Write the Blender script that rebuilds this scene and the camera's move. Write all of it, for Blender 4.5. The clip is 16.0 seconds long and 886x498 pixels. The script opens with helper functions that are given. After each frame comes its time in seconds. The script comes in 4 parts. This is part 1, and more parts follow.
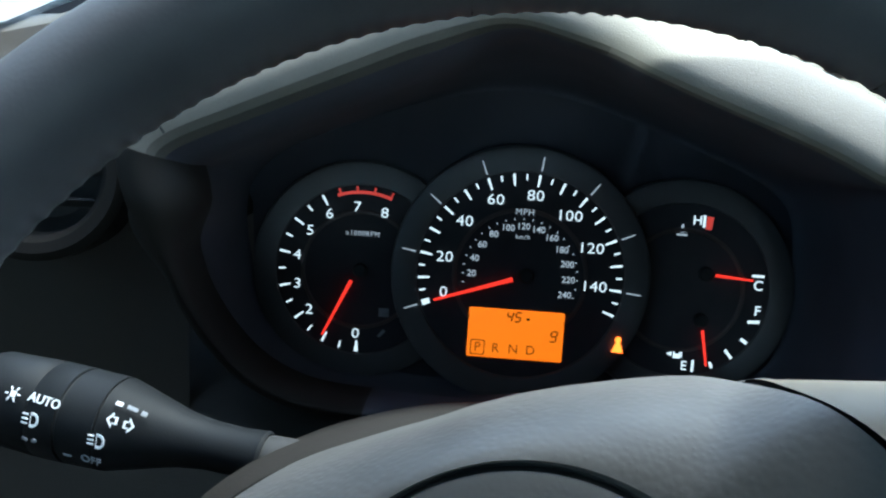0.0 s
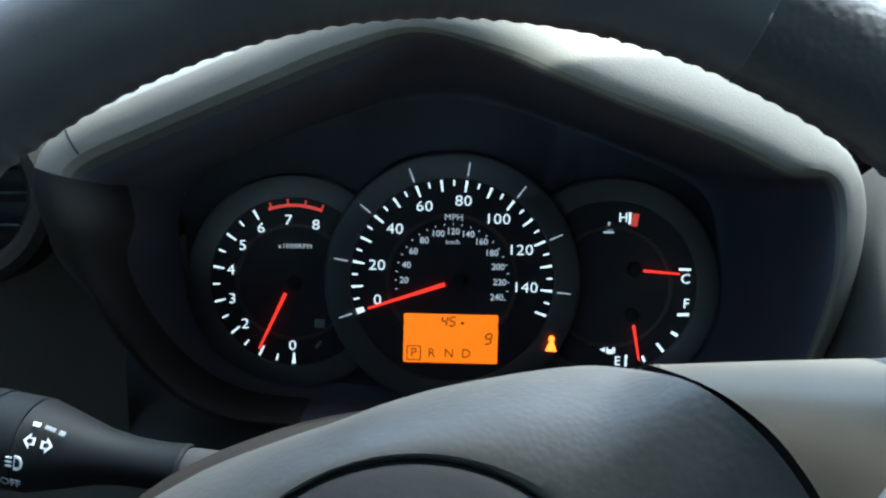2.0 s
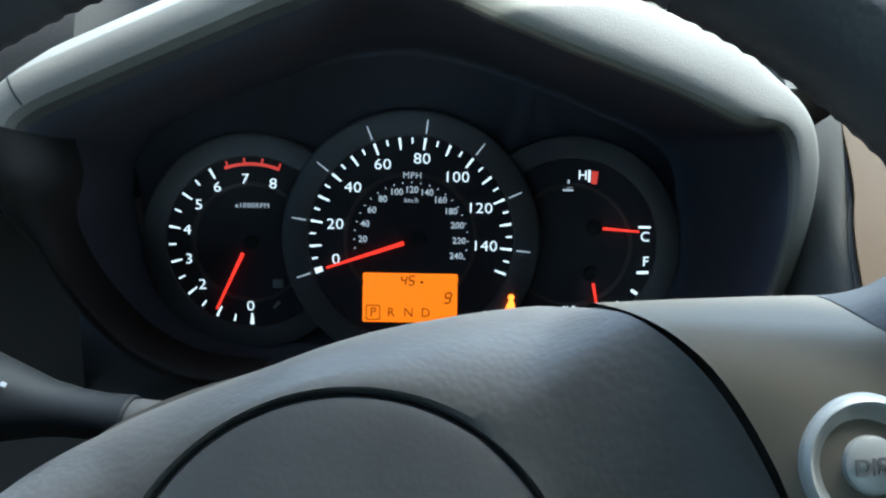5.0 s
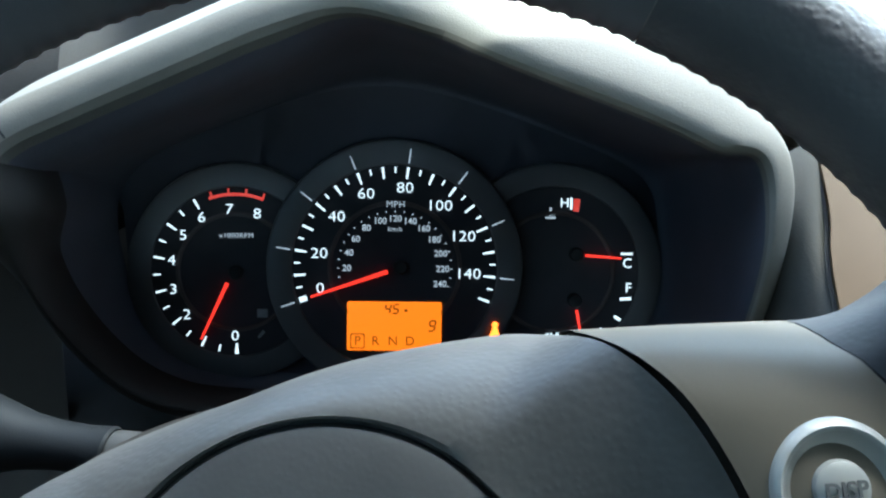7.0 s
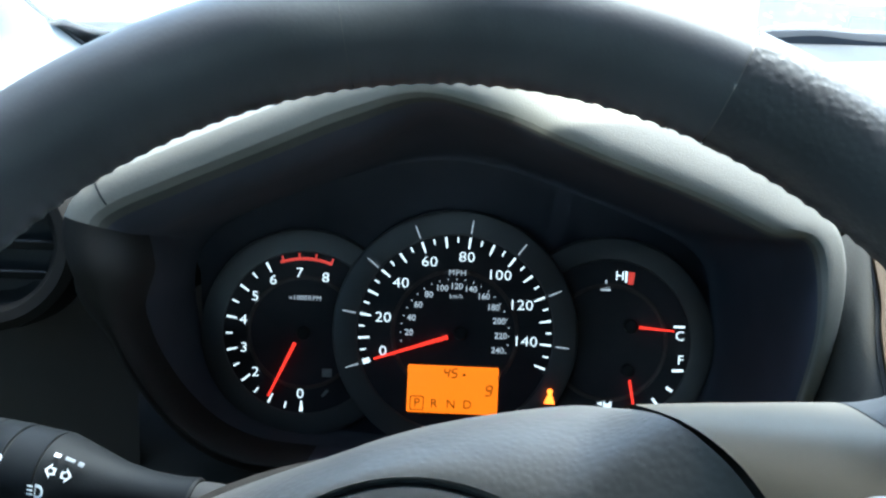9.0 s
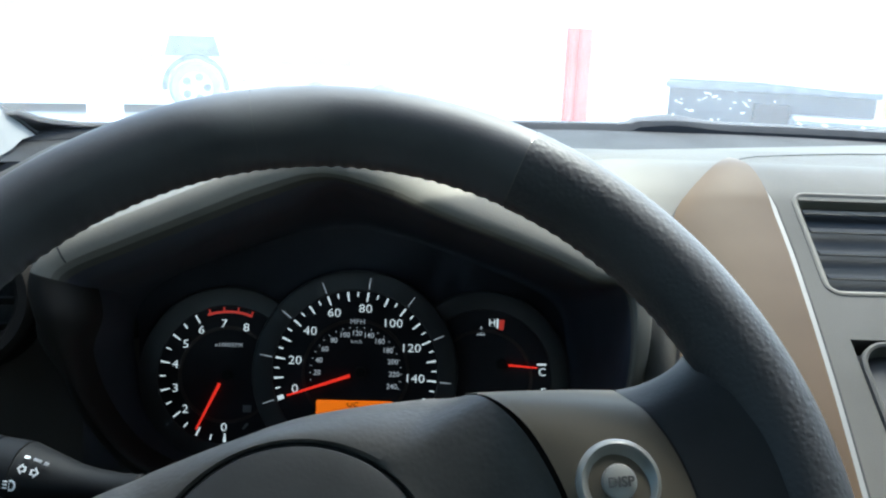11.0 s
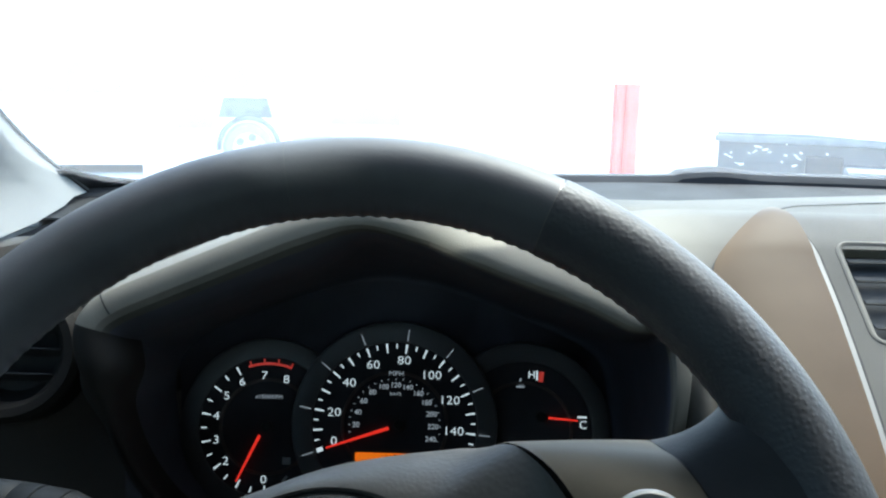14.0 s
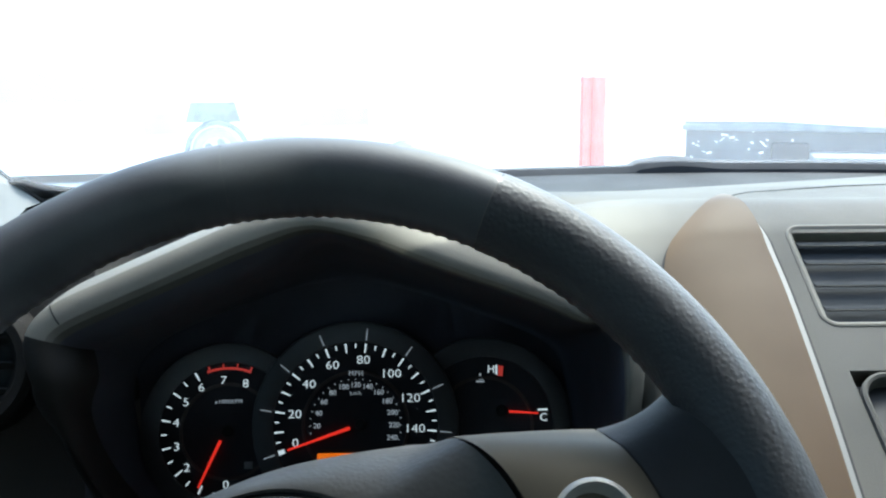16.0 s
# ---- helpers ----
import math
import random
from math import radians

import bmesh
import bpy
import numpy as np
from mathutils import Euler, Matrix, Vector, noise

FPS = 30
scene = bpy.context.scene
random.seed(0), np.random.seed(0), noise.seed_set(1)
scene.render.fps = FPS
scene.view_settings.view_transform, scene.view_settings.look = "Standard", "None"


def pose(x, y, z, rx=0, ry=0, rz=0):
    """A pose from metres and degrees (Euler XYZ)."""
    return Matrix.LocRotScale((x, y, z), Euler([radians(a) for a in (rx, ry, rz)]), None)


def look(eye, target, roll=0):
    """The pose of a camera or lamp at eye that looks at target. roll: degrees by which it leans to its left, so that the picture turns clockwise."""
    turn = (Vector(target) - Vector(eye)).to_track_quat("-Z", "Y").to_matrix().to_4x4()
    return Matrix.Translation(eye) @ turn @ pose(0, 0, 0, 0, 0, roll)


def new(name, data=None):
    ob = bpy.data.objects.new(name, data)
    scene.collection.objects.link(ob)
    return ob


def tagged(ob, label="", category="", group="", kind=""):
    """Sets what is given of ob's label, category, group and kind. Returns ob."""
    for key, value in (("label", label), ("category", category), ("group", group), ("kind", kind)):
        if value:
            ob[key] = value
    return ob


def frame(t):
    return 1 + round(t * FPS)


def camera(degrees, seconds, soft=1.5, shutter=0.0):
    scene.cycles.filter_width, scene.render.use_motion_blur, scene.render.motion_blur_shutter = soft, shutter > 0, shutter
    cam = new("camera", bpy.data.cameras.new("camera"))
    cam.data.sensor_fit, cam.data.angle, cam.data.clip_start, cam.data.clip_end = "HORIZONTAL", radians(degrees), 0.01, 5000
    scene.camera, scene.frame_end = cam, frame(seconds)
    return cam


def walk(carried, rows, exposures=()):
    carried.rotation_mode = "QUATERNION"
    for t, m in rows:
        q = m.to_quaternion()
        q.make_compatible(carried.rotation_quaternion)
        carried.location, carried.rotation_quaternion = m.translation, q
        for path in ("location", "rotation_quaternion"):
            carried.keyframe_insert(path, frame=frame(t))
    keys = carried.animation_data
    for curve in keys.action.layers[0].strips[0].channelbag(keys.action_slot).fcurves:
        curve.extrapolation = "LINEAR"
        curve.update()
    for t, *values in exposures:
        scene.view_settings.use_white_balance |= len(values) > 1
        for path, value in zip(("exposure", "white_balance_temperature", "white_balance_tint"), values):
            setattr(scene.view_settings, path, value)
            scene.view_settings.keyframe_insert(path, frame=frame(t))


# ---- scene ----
# The dial plane leans back; DIAL carries dial coordinates (x right, y ahead, z up the face) into the car.
LEAN = 18.0
DIAL = pose(0, 0, 1.05, -LEAN)
COLUMN = DIAL @ pose(0, -0.2989, -0.0527, -15.23)
STEER = 14.0
WHEEL = COLUMN @ pose(0, 0, 0, 0, -STEER, 0)

cam = camera(51.5, 16.0, soft=2.2, shutter=0.3)
ROWS = [
    (0.0, -0.0214, -0.4713, 0.0646, 2.30, -6.55, -3.85),
    (0.5, -0.0171, -0.4728, 0.0641, 1.04, -6.43, -3.29),
    (1.0, -0.0079, -0.4736, 0.0619, 0.98, -6.78, -2.32),
    (1.5, -0.0071, -0.4732, 0.0612, 0.45, -6.90, -2.20),
    (2.0, 0.0006, -0.4767, 0.0635, 0.68, -5.71, -1.28),
    (2.5, 0.0111, -0.4802, 0.0602, 0.55, -5.72, -1.39),
    (3.0, -0.0017, -0.4751, 0.0557, 0.21, -6.54, -2.47),
    (3.2, 0.0006, -0.4745, 0.0510, -0.12, -7.60, -2.42),
    (5.5, 0.0113, -0.4748, 0.0530, -0.90, -6.57, -0.74),
    (6.0, 0.0112, -0.4755, 0.0531, -1.25, -6.24, -0.38),
    (6.5, 0.0164, -0.4750, 0.0527, -0.54, -6.06, -0.78),
    (7.0, 0.0150, -0.4772, 0.0533, -1.19, -5.23, -0.72),
    (7.5, 0.0207, -0.4804, 0.0538, -0.99, -4.10, -0.29),
    (8.0, 0.0230, -0.4812, 0.0568, -0.67, -3.38, -0.60),
    (8.5, 0.0136, -0.4884, 0.0591, 0.82, -3.30, -0.87),
    (9.0, 0.0044, -0.4986, 0.0597, 1.45, -1.67, -2.25),
    (9.5, 0.0090, -0.5240, 0.0636, 0.87, 1.47, -2.32),
    (9.7, 0.0165, -0.5399, 0.0612, -0.22, 3.06, -1.93),
    (11.8, 0.0286, -0.6101, 0.0430, -2.89, 3.50, -1.64),
    (12.0, 0.0298, -0.5974, 0.0419, -1.55, 2.81, -1.89),
    (12.5, 0.0277, -0.5971, 0.0436, 0.07, 4.01, -2.05),
    (13.0, 0.0300, -0.6073, 0.0427, -0.35, 5.88, -1.84),
    (13.5, 0.0329, -0.6101, 0.0424, -0.50, 6.45, -1.56),
    (14.0, 0.0327, -0.6038, 0.0423, 0.45, 6.90, -1.62),
    (14.5, 0.0368, -0.6059, 0.0432, -0.39, 7.06, -0.76),
    (15.0, 0.0369, -0.6061, 0.0420, -0.39, 6.92, -0.87),
    (15.5, 0.0381, -0.6077, 0.0415, -0.63, 7.32, -0.48),
    (16.0, 0.0454, -0.6047, 0.0418, -1.14, 6.79, 0.63),
]
walk(cam, [(t, DIAL @ pose(x, y, z, 0, 0, yaw) @ pose(0, 0, 0, 90 + pitch) @ pose(0, 0, 0, 0, 0, -roll)) for t, x, y, z, yaw, pitch, roll in ROWS],
     exposures=[(0.0, 3.78, 5650, -5), (6.0, 4.0, 5650, -5), (9.0, 4.1, 5650, -5), (11.0, 3.14, 6040, -2), (16.0, 3.08, 6040, -2)])

# ---- light ----
SUN_UP, SUN_TURN = 58.0, 38.0
world = bpy.data.worlds.new("world")
scene.world = world
world.use_nodes = True
wn = world.node_tree.nodes
sky = wn.new("ShaderNodeTexSky")
sky.sky_type, sky.sun_disc = "NISHITA", False
sky.sun_elevation, sky.sun_rotation = radians(SUN_UP), radians(SUN_TURN)
sky.air_density, sky.dust_density, sky.ozone_density = 1.0, 2.5, 1.0
wn["Background"].inputs["Strength"].default_value = 0.15
world.node_tree.links.new(sky.outputs[0], wn["Background"].inputs["Color"])
sun = new("sun", bpy.data.lights.new("sun", "SUN"))
sun.data.energy, sun.data.angle, sun.data.color = 0.55, radians(22), (1.0, 0.96, 0.90)
sun.matrix_world = pose(0, 0, 12) @ pose(0, 0, 0, 0, 0, -SUN_TURN) @ pose(0, 0, 0, -(90 - SUN_UP))
# unseen lamp added for the lip's bright patch; the wheel's rim cuts its edge
patch_lamp = new("window_glint", bpy.data.lights.new("window_glint", "AREA"))
patch_lamp.data.shape, patch_lamp.data.size = "DISK", 0.022
patch_lamp.data.energy, patch_lamp.data.spread, patch_lamp.data.color = 0.034, radians(8), (1.0, 0.99, 0.96)
patch_lamp.matrix_world = look((-0.445, -0.715, 1.50), (0.060, -0.085, 1.234))


# ---- materials ----
def node_material(name, colour, rough=0.5, metal=0.0, grain=0.0, grain_size=0.001, bump=0.0, stain=0.0, stain_size=0.05, coat=0.0, tint=None, spec=0.5):
    """A surface with a fine grain and larger stains, both of real size, over its base colour."""
    m = bpy.data.materials.new(name)
    m.use_nodes = True
    nt = m.node_tree
    n, link = nt.nodes, nt.links.new
    b = n["Principled BSDF"]
    b.inputs["Roughness"].default_value, b.inputs["Metallic"].default_value = rough, metal
    b.inputs["Coat Weight"].default_value = coat
    b.inputs["Specular IOR Level"].default_value = spec
    co = n.new("ShaderNodeTexCoord")
    fine = n.new("ShaderNodeTexNoise")
    fine.inputs["Scale"].default_value, fine.inputs["Detail"].default_value = 1.0 / grain_size, 4
    wide = n.new("ShaderNodeTexNoise")
    wide.inputs["Scale"].default_value, wide.inputs["Detail"].default_value = 1.0 / stain_size, 5
    link(co.outputs["Object"], fine.inputs["Vector"])
    link(co.outputs["Object"], wide.inputs["Vector"])
    mix = n.new("ShaderNodeMix")
    mix.data_type = "RGBA"
    dark = [c * (1 - stain) for c in colour] if tint is None else tint
    mix.inputs["A"].default_value, mix.inputs["B"].default_value = (*colour, 1), (*dark, 1)
    ramp = n.new("ShaderNodeMapRange")
    ramp.inputs["From Min"].default_value, ramp.inputs["From Max"].default_value = 0.4, 0.7
    link(wide.outputs["Fac"], ramp.inputs["Value"])
    link(ramp.outputs["Result"], mix.inputs["Factor"])
    vary = n.new("ShaderNodeMix")
    vary.data_type, vary.blend_type = "RGBA", "MULTIPLY"
    vary.inputs["Factor"].default_value = grain
    link(mix.outputs["Result"], vary.inputs["A"])
    link(fine.outputs["Fac"], vary.inputs["B"])
    link(vary.outputs["Result"], b.inputs["Base Color"])
    if stain:
        rr = n.new("ShaderNodeMapRange")
        rr.inputs["To Min"].default_value, rr.inputs["To Max"].default_value = max(rough - 0.06, 0.02), min(rough + 0.08, 1)
        link(wide.outputs["Fac"], rr.inputs["Value"])
        link(rr.outputs["Result"], b.inputs["Roughness"])
    if bump:
        bp = n.new("ShaderNodeBump")
        bp.inputs["Strength"].default_value, bp.inputs["Distance"].default_value = 1.0, bump
        link(fine.outputs["Fac"], bp.inputs["Height"])
        link(bp.outputs["Normal"], b.inputs["Normal"])
    return m


def leather_material(name, colour, rough, cell, depth, spec=0.32):
    """Pebbled leather or moulded leather grain: rounded cells with creases between them."""
    m = node_material(name, colour, rough, spec=spec, stain=0.25, stain_size=0.03, grain=0.1, grain_size=0.0006)
    nt = m.node_tree
    n, link = nt.nodes, nt.links.new
    co, vo, bp = n.new("ShaderNodeTexCoord"), n.new("ShaderNodeTexVoronoi"), n.new("ShaderNodeBump")
    wob = n.new("ShaderNodeTexNoise")
    wob.inputs["Scale"].default_value = 1.0 / (cell * 5)
    vo.feature, vo.inputs["Scale"].default_value = "SMOOTH_F1", 1.0 / cell
    link(co.outputs["Object"], vo.inputs["Vector"])
    link(co.outputs["Object"], wob.inputs["Vector"])
    add = n.new("ShaderNodeMath")
    add.operation = "MULTIPLY_ADD"
    add.inputs[1].default_value = -1.0
    soft = n.new("ShaderNodeMath")
    soft.operation = "MULTIPLY"
    soft.inputs[1].default_value = 0.5
    link(vo.outputs["Distance"], add.inputs[0])
    link(wob.outputs["Fac"], soft.inputs[0])
    link(soft.outputs[0], add.inputs[2])
    bp.inputs["Strength"].default_value, bp.inputs["Distance"].default_value = 1.0, depth
    link(add.outputs[0], bp.inputs["Height"])
    link(bp.outputs["Normal"], n["Principled BSDF"].inputs["Normal"])
    return m


def glow_material(name, colour, strength):
    m = bpy.data.materials.new(name)
    m.use_nodes = True
    b = m.node_tree.nodes["Principled BSDF"]
    b.inputs["Base Color"].default_value = (*[0.5 * c for c in colour], 1)
    b.inputs["Emission Color"].default_value, b.inputs["Emission Strength"].default_value = (*colour, 1), strength
    return m


def tinted_material(name, colour):
    m = bpy.data.materials.new(name)
    m.use_nodes = True
    n, link = m.node_tree.nodes, m.node_tree.links.new
    clear, gloss, mix = n.new("ShaderNodeBsdfTransparent"), n.new("ShaderNodeBsdfGlossy"), n.new("ShaderNodeMixShader")
    clear.inputs["Color"].default_value = (*colour, 1)
    gloss.inputs["Roughness"].default_value = 0.01
    mix.inputs[0].default_value = 0.05
    link(clear.outputs[0], mix.inputs[1])
    link(gloss.outputs[0], mix.inputs[2])
    link(mix.outputs[0], n["Material Output"].inputs["Surface"])
    n.remove(n["Principled BSDF"])
    return m


def glass_material(name):
    m = bpy.data.materials.new(name)
    m.use_nodes = True
    n, link = m.node_tree.nodes, m.node_tree.links.new
    clear, gloss, mix = n.new("ShaderNodeBsdfTransparent"), n.new("ShaderNodeBsdfGlossy"), n.new("ShaderNodeMixShader")
    clear.inputs["Color"].default_value = (0.93, 0.96, 0.95, 1)
    gloss.inputs["Roughness"].default_value = 0.01
    mix.inputs[0].default_value = 0.07
    link(clear.outputs[0], mix.inputs[1])
    link(gloss.outputs[0], mix.inputs[2])
    # dust film also stands in for the glare that pales the view outside
    dust, veil, both_ways = n.new("ShaderNodeBsdfTranslucent"), n.new("ShaderNodeMixShader"), n.new("ShaderNodeTexNoise")
    dust.inputs["Color"].default_value = (0.85, 0.87, 0.88, 1)
    both_ways.inputs["Scale"].default_value = 9.0
    amount = n.new("ShaderNodeMapRange")
    amount.inputs["To Min"].default_value, amount.inputs["To Max"].default_value = 0.06, 0.10
    link(both_ways.outputs["Fac"], amount.inputs["Value"])
    link(amount.outputs["Result"], veil.inputs[0])
    link(mix.outputs[0], veil.inputs[1])
    link(dust.outputs[0], veil.inputs[2])
    link(veil.outputs[0], n["Material Output"].inputs["Surface"])
    n.remove(n["Principled BSDF"])
    return m


M = {
    "taupe": node_material("taupe_plastic", (0.070, 0.066, 0.058), 0.65, spec=0.15, grain=0.15, grain_size=0.0008, bump=0.00015, stain=0.14, stain_size=0.08),
    "slat_grey": node_material("slat_grey_plastic", (0.026, 0.029, 0.033), 0.75, spec=0.08, grain=0.15, grain_size=0.0008, stain=0.1, stain_size=0.03),
    "taupe_shaded": node_material("shaded_taupe_plastic", (0.026, 0.0225, 0.018), 0.65, spec=0.2, grain=0.15, grain_size=0.0008, bump=0.00015, stain=0.1, stain_size=0.06),
    # darker hood tones for shade under the lip; flank also clads its panel
    "welt": node_material("shade_step_plastic", (0.104, 0.096, 0.081), 0.65, spec=0.15, grain=0.15, grain_size=0.0008, bump=0.00015, stain=0.14, stain_size=0.06),
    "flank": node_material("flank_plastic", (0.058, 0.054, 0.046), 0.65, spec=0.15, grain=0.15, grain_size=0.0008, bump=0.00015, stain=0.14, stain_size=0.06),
    "column": node_material("column_plastic", (0.0125, 0.0108, 0.0090), 0.7, spec=0.15, grain=0.2, grain_size=0.0008, bump=0.00012, stain=0.15, stain_size=0.05),
    "silver": node_material("silver_beige_paint", (0.072, 0.062, 0.047), 0.62, 0.0, spec=0.12, grain=0.06, grain_size=0.0004, stain=0.06, stain_size=0.05),
    "blade": node_material("bronze_beige_paint", (0.056, 0.0325, 0.0140), 0.50, 0.0, spec=0.10, grain=0.06, grain_size=0.0004, stain=0.12, stain_size=0.05),
    "rubber": node_material("dull_rubber", (0.036, 0.036, 0.037), 0.95, grain=0.3, grain_size=0.002, stain=0.2, stain_size=0.05, spec=0.05),
    "strip": node_material("silver_strip", (0.13, 0.128, 0.120), 0.40, 0.0, spec=0.35, grain=0.05, grain_size=0.0005, stain=0.05, stain_size=0.02),
    "pillar": node_material("pale_pillar_trim", (0.19, 0.195, 0.19), 0.8, spec=0.2, grain=0.2, grain_size=0.0008, bump=0.0001, stain=0.08, stain_size=0.1),
    "stalk": node_material("stalk_plastic", (0.008, 0.009, 0.010), 0.55, spec=0.08, grain=0.2, grain_size=0.0006, bump=0.00005, stain=0.2, stain_size=0.02),
    "black": node_material("black_plastic", (0.018, 0.019, 0.021), 0.6, spec=0.3, grain=0.2, grain_size=0.0006, bump=0.0001, stain=0.2, stain_size=0.03),
    "shroud": node_material("charcoal_plastic", (0.0370, 0.0385, 0.0510), 0.75, spec=0.4, grain=0.2, grain_size=0.0007, bump=0.00012, stain=0.2, stain_size=0.05),
    "charcoal": node_material("grey_channel_plastic", (0.022, 0.0225, 0.023), 0.7, spec=0.15, grain=0.2, grain_size=0.0007, bump=0.00012, stain=0.2, stain_size=0.05),
    # lighter copy of the dashboard taupe, standing in for light on the hood
    "hood": node_material("lightened_hood_plastic", (0.150, 0.138, 0.116), 0.65, spec=0.15, grain=0.15, grain_size=0.0008, bump=0.00015, stain=0.14, stain_size=0.08),
    "face": node_material("dial_face_black", (0.025, 0.024, 0.028), 0.6, stain=0.2, stain_size=0.02, spec=0.2),
    "ring": node_material("smoked_ring", (0.046, 0.045, 0.046), 0.5, stain=0.15, stain_size=0.03, grain=0.1, grain_size=0.0005),
    "inner_ring": node_material("red_tinged_ring", (0.040, 0.024, 0.022), 0.5, stain=0.3, stain_size=0.02),
    "rim_smooth": leather_material("smooth_leather", (0.052, 0.054, 0.060), 0.52, 0.0011, 0.00003),
    "rim_grain": leather_material("pebbled_leather", (0.035, 0.036, 0.040), 0.52, 0.0017, 0.00022),
    "root": leather_material("root_leather", (0.020, 0.020, 0.021), 0.62, 0.0016, 0.00005, spec=0.16),
    "stitch": node_material("grey_lacing", (0.050, 0.052, 0.056), 0.5, stain=0.2, stain_size=0.01),
    "thread": node_material("bright_thread", (0.11, 0.105, 0.10), 0.22, spec=0.8, stain=0.3, stain_size=0.004),
    "pad": leather_material("moulded_grain", (0.055, 0.052, 0.048), 0.58, 0.0019, 0.00014, spec=0.20),
    "cover": leather_material("cover_grain", (0.048, 0.047, 0.046), 0.52, 0.0014, 0.00006),
    "gap": node_material("dark_gap", (0.006, 0.006, 0.006), 0.8),
    "white_mark": glow_material("lit_white", (0.86, 0.93, 1.0), 0.080),
    "dim_mark": glow_material("dim_white", (0.8, 0.85, 0.95), 0.034),
    "red_mark": glow_material("lit_red", (1.0, 0.08, 0.06), 0.036),
    "needle": glow_material("lit_needle", (1.0, 0.035, 0.02), 0.085),
    "amber": glow_material("amber_screen", (1.0, 0.20, 0.005), 0.078),
    "warn": glow_material("amber_lamp", (1.0, 0.15, 0.015), 0.34),
    "segment": node_material("lcd_segment", (0.10, 0.026, 0.003), 0.6),
    "print": node_material("white_print", (0.72, 0.74, 0.74), 0.6, stain=0.15, stain_size=0.004),
    "print_dim": node_material("grey_print", (0.22, 0.23, 0.24), 0.6, stain=0.2, stain_size=0.004),
    "button": node_material("pearl_button", (0.195, 0.192, 0.18), 0.38, 0.1, stain=0.08, stain_size=0.01),
    "print_grey": node_material("dark_grey_print", (0.05, 0.05, 0.048), 0.6),
    "dish": node_material("satin_dish", (0.20, 0.198, 0.185), 0.34, 0.5, stain=0.1, stain_size=0.01),
    "tint": tinted_material("tinted_glass", (0.44, 0.48, 0.47)),
    "glass": glass_material("windscreen_glass"),
    "cloth": node_material("headliner_cloth", (0.105, 0.100, 0.094), 0.9, grain=0.3, grain_size=0.001, stain=0.1, stain_size=0.2),
    "asphalt": node_material("brightened_asphalt", (0.52, 0.515, 0.50), 0.9, grain=0.4, grain_size=0.01, bump=0.002, stain=0.25, stain_size=1.2),
    "car_white": node_material("white_paint", (0.90, 0.90, 0.88), 0.25, coat=0.5, stain=0.04, stain_size=0.6),
    # tyre and window colours paled, so that they carry the outdoor glare
    "tyre": node_material("hazed_tyre_rubber", (0.42, 0.42, 0.42), 0.8, grain=0.3, grain_size=0.004, stain=0.2, stain_size=0.1),
    "alloy": node_material("alloy", (0.7, 0.7, 0.7), 0.35, 0.6, stain=0.1, stain_size=0.05),
    "hazed_glass": node_material("hazed_window", (0.40, 0.42, 0.44), 0.3, stain=0.1, stain_size=0.3),
    "hazed_dark": node_material("hazed_dark_window", (0.21, 0.22, 0.235), 0.3, stain=0.4, stain_size=0.12),
    "red_paint": node_material("red_paint", (0.62, 0.12, 0.085), 0.45, stain=0.25, stain_size=0.15),
    "wall": node_material("cream_wall", (0.52, 0.35, 0.17), 0.85, grain=0.2, grain_size=0.01, stain=0.12, stain_size=0.5),
    "bin": node_material("dark_bin", (0.036, 0.042, 0.048), 0.55, grain=0.2, grain_size=0.01, stain=0.3, stain_size=0.2),
    "bin_top": node_material("grey_lid", (0.15, 0.165, 0.172), 0.6, grain=0.2, grain_size=0.01, stain=0.3, stain_size=0.1),
}


# ---- mesh helpers ----
def smooth_mesh(name, verts, faces, material, bevel_deg=40):
    me = bpy.data.meshes.new(name)
    me.from_pydata([tuple(v) for v in verts], [], faces)
    me.materials.append(material)
    me.polygons.foreach_set("use_smooth", [True] * len(me.polygons))
    me.update()
    me.set_sharp_from_angle(angle=radians(bevel_deg))
    return me


def mesh_part(name, me, parent, label="", m=None):
    ob = new(name, me)
    ob.parent = parent
    if m is not None:
        ob.matrix_basis = m
    if label:
        ob["label"] = label
    return ob


def part(name, bm, material, parent, label="", m=None, bevel_deg=40):
    me = bpy.data.meshes.new(name)
    bmesh.ops.recalc_face_normals(bm, faces=bm.faces)
    bm.to_mesh(me)
    bm.free()
    me.materials.append(material)
    me.polygons.foreach_set("use_smooth", [True] * len(me.polygons))
    me.set_sharp_from_angle(angle=radians(bevel_deg))
    return mesh_part(name, me, parent, label, m)


def thing(name, m, label, category, group="", kind=""):
    ob = new(name)
    ob.matrix_world = m
    ob.empty_display_size = 0.05
    return tagged(ob, label, category, group, kind)


def solid(name, me, m, label, category, group="", kind=""):
    ob = new(name, me)
    ob.matrix_world = m
    return tagged(ob, label, category, group, kind)


def grid_bm(rows, close_u=False, thick=0.0):
    """A sheet through rows of points, with thickness if wanted (towards its back)."""
    bm = bmesh.new()
    vs = [[bm.verts.new(p) for p in r] for r in rows]
    nc = len(rows[0])
    for i in range(len(rows) - 1):
        for j in range(nc if close_u else nc - 1):
            k = (j + 1) % nc
            bm.faces.new((vs[i][j], vs[i][k], vs[i + 1][k], vs[i + 1][j]))
    bm.normal_update()
    if thick:
        bmesh.ops.recalc_face_normals(bm, faces=bm.faces)
        bmesh.ops.solidify(bm, geom=bm.faces[:], thickness=thick)
    return bm


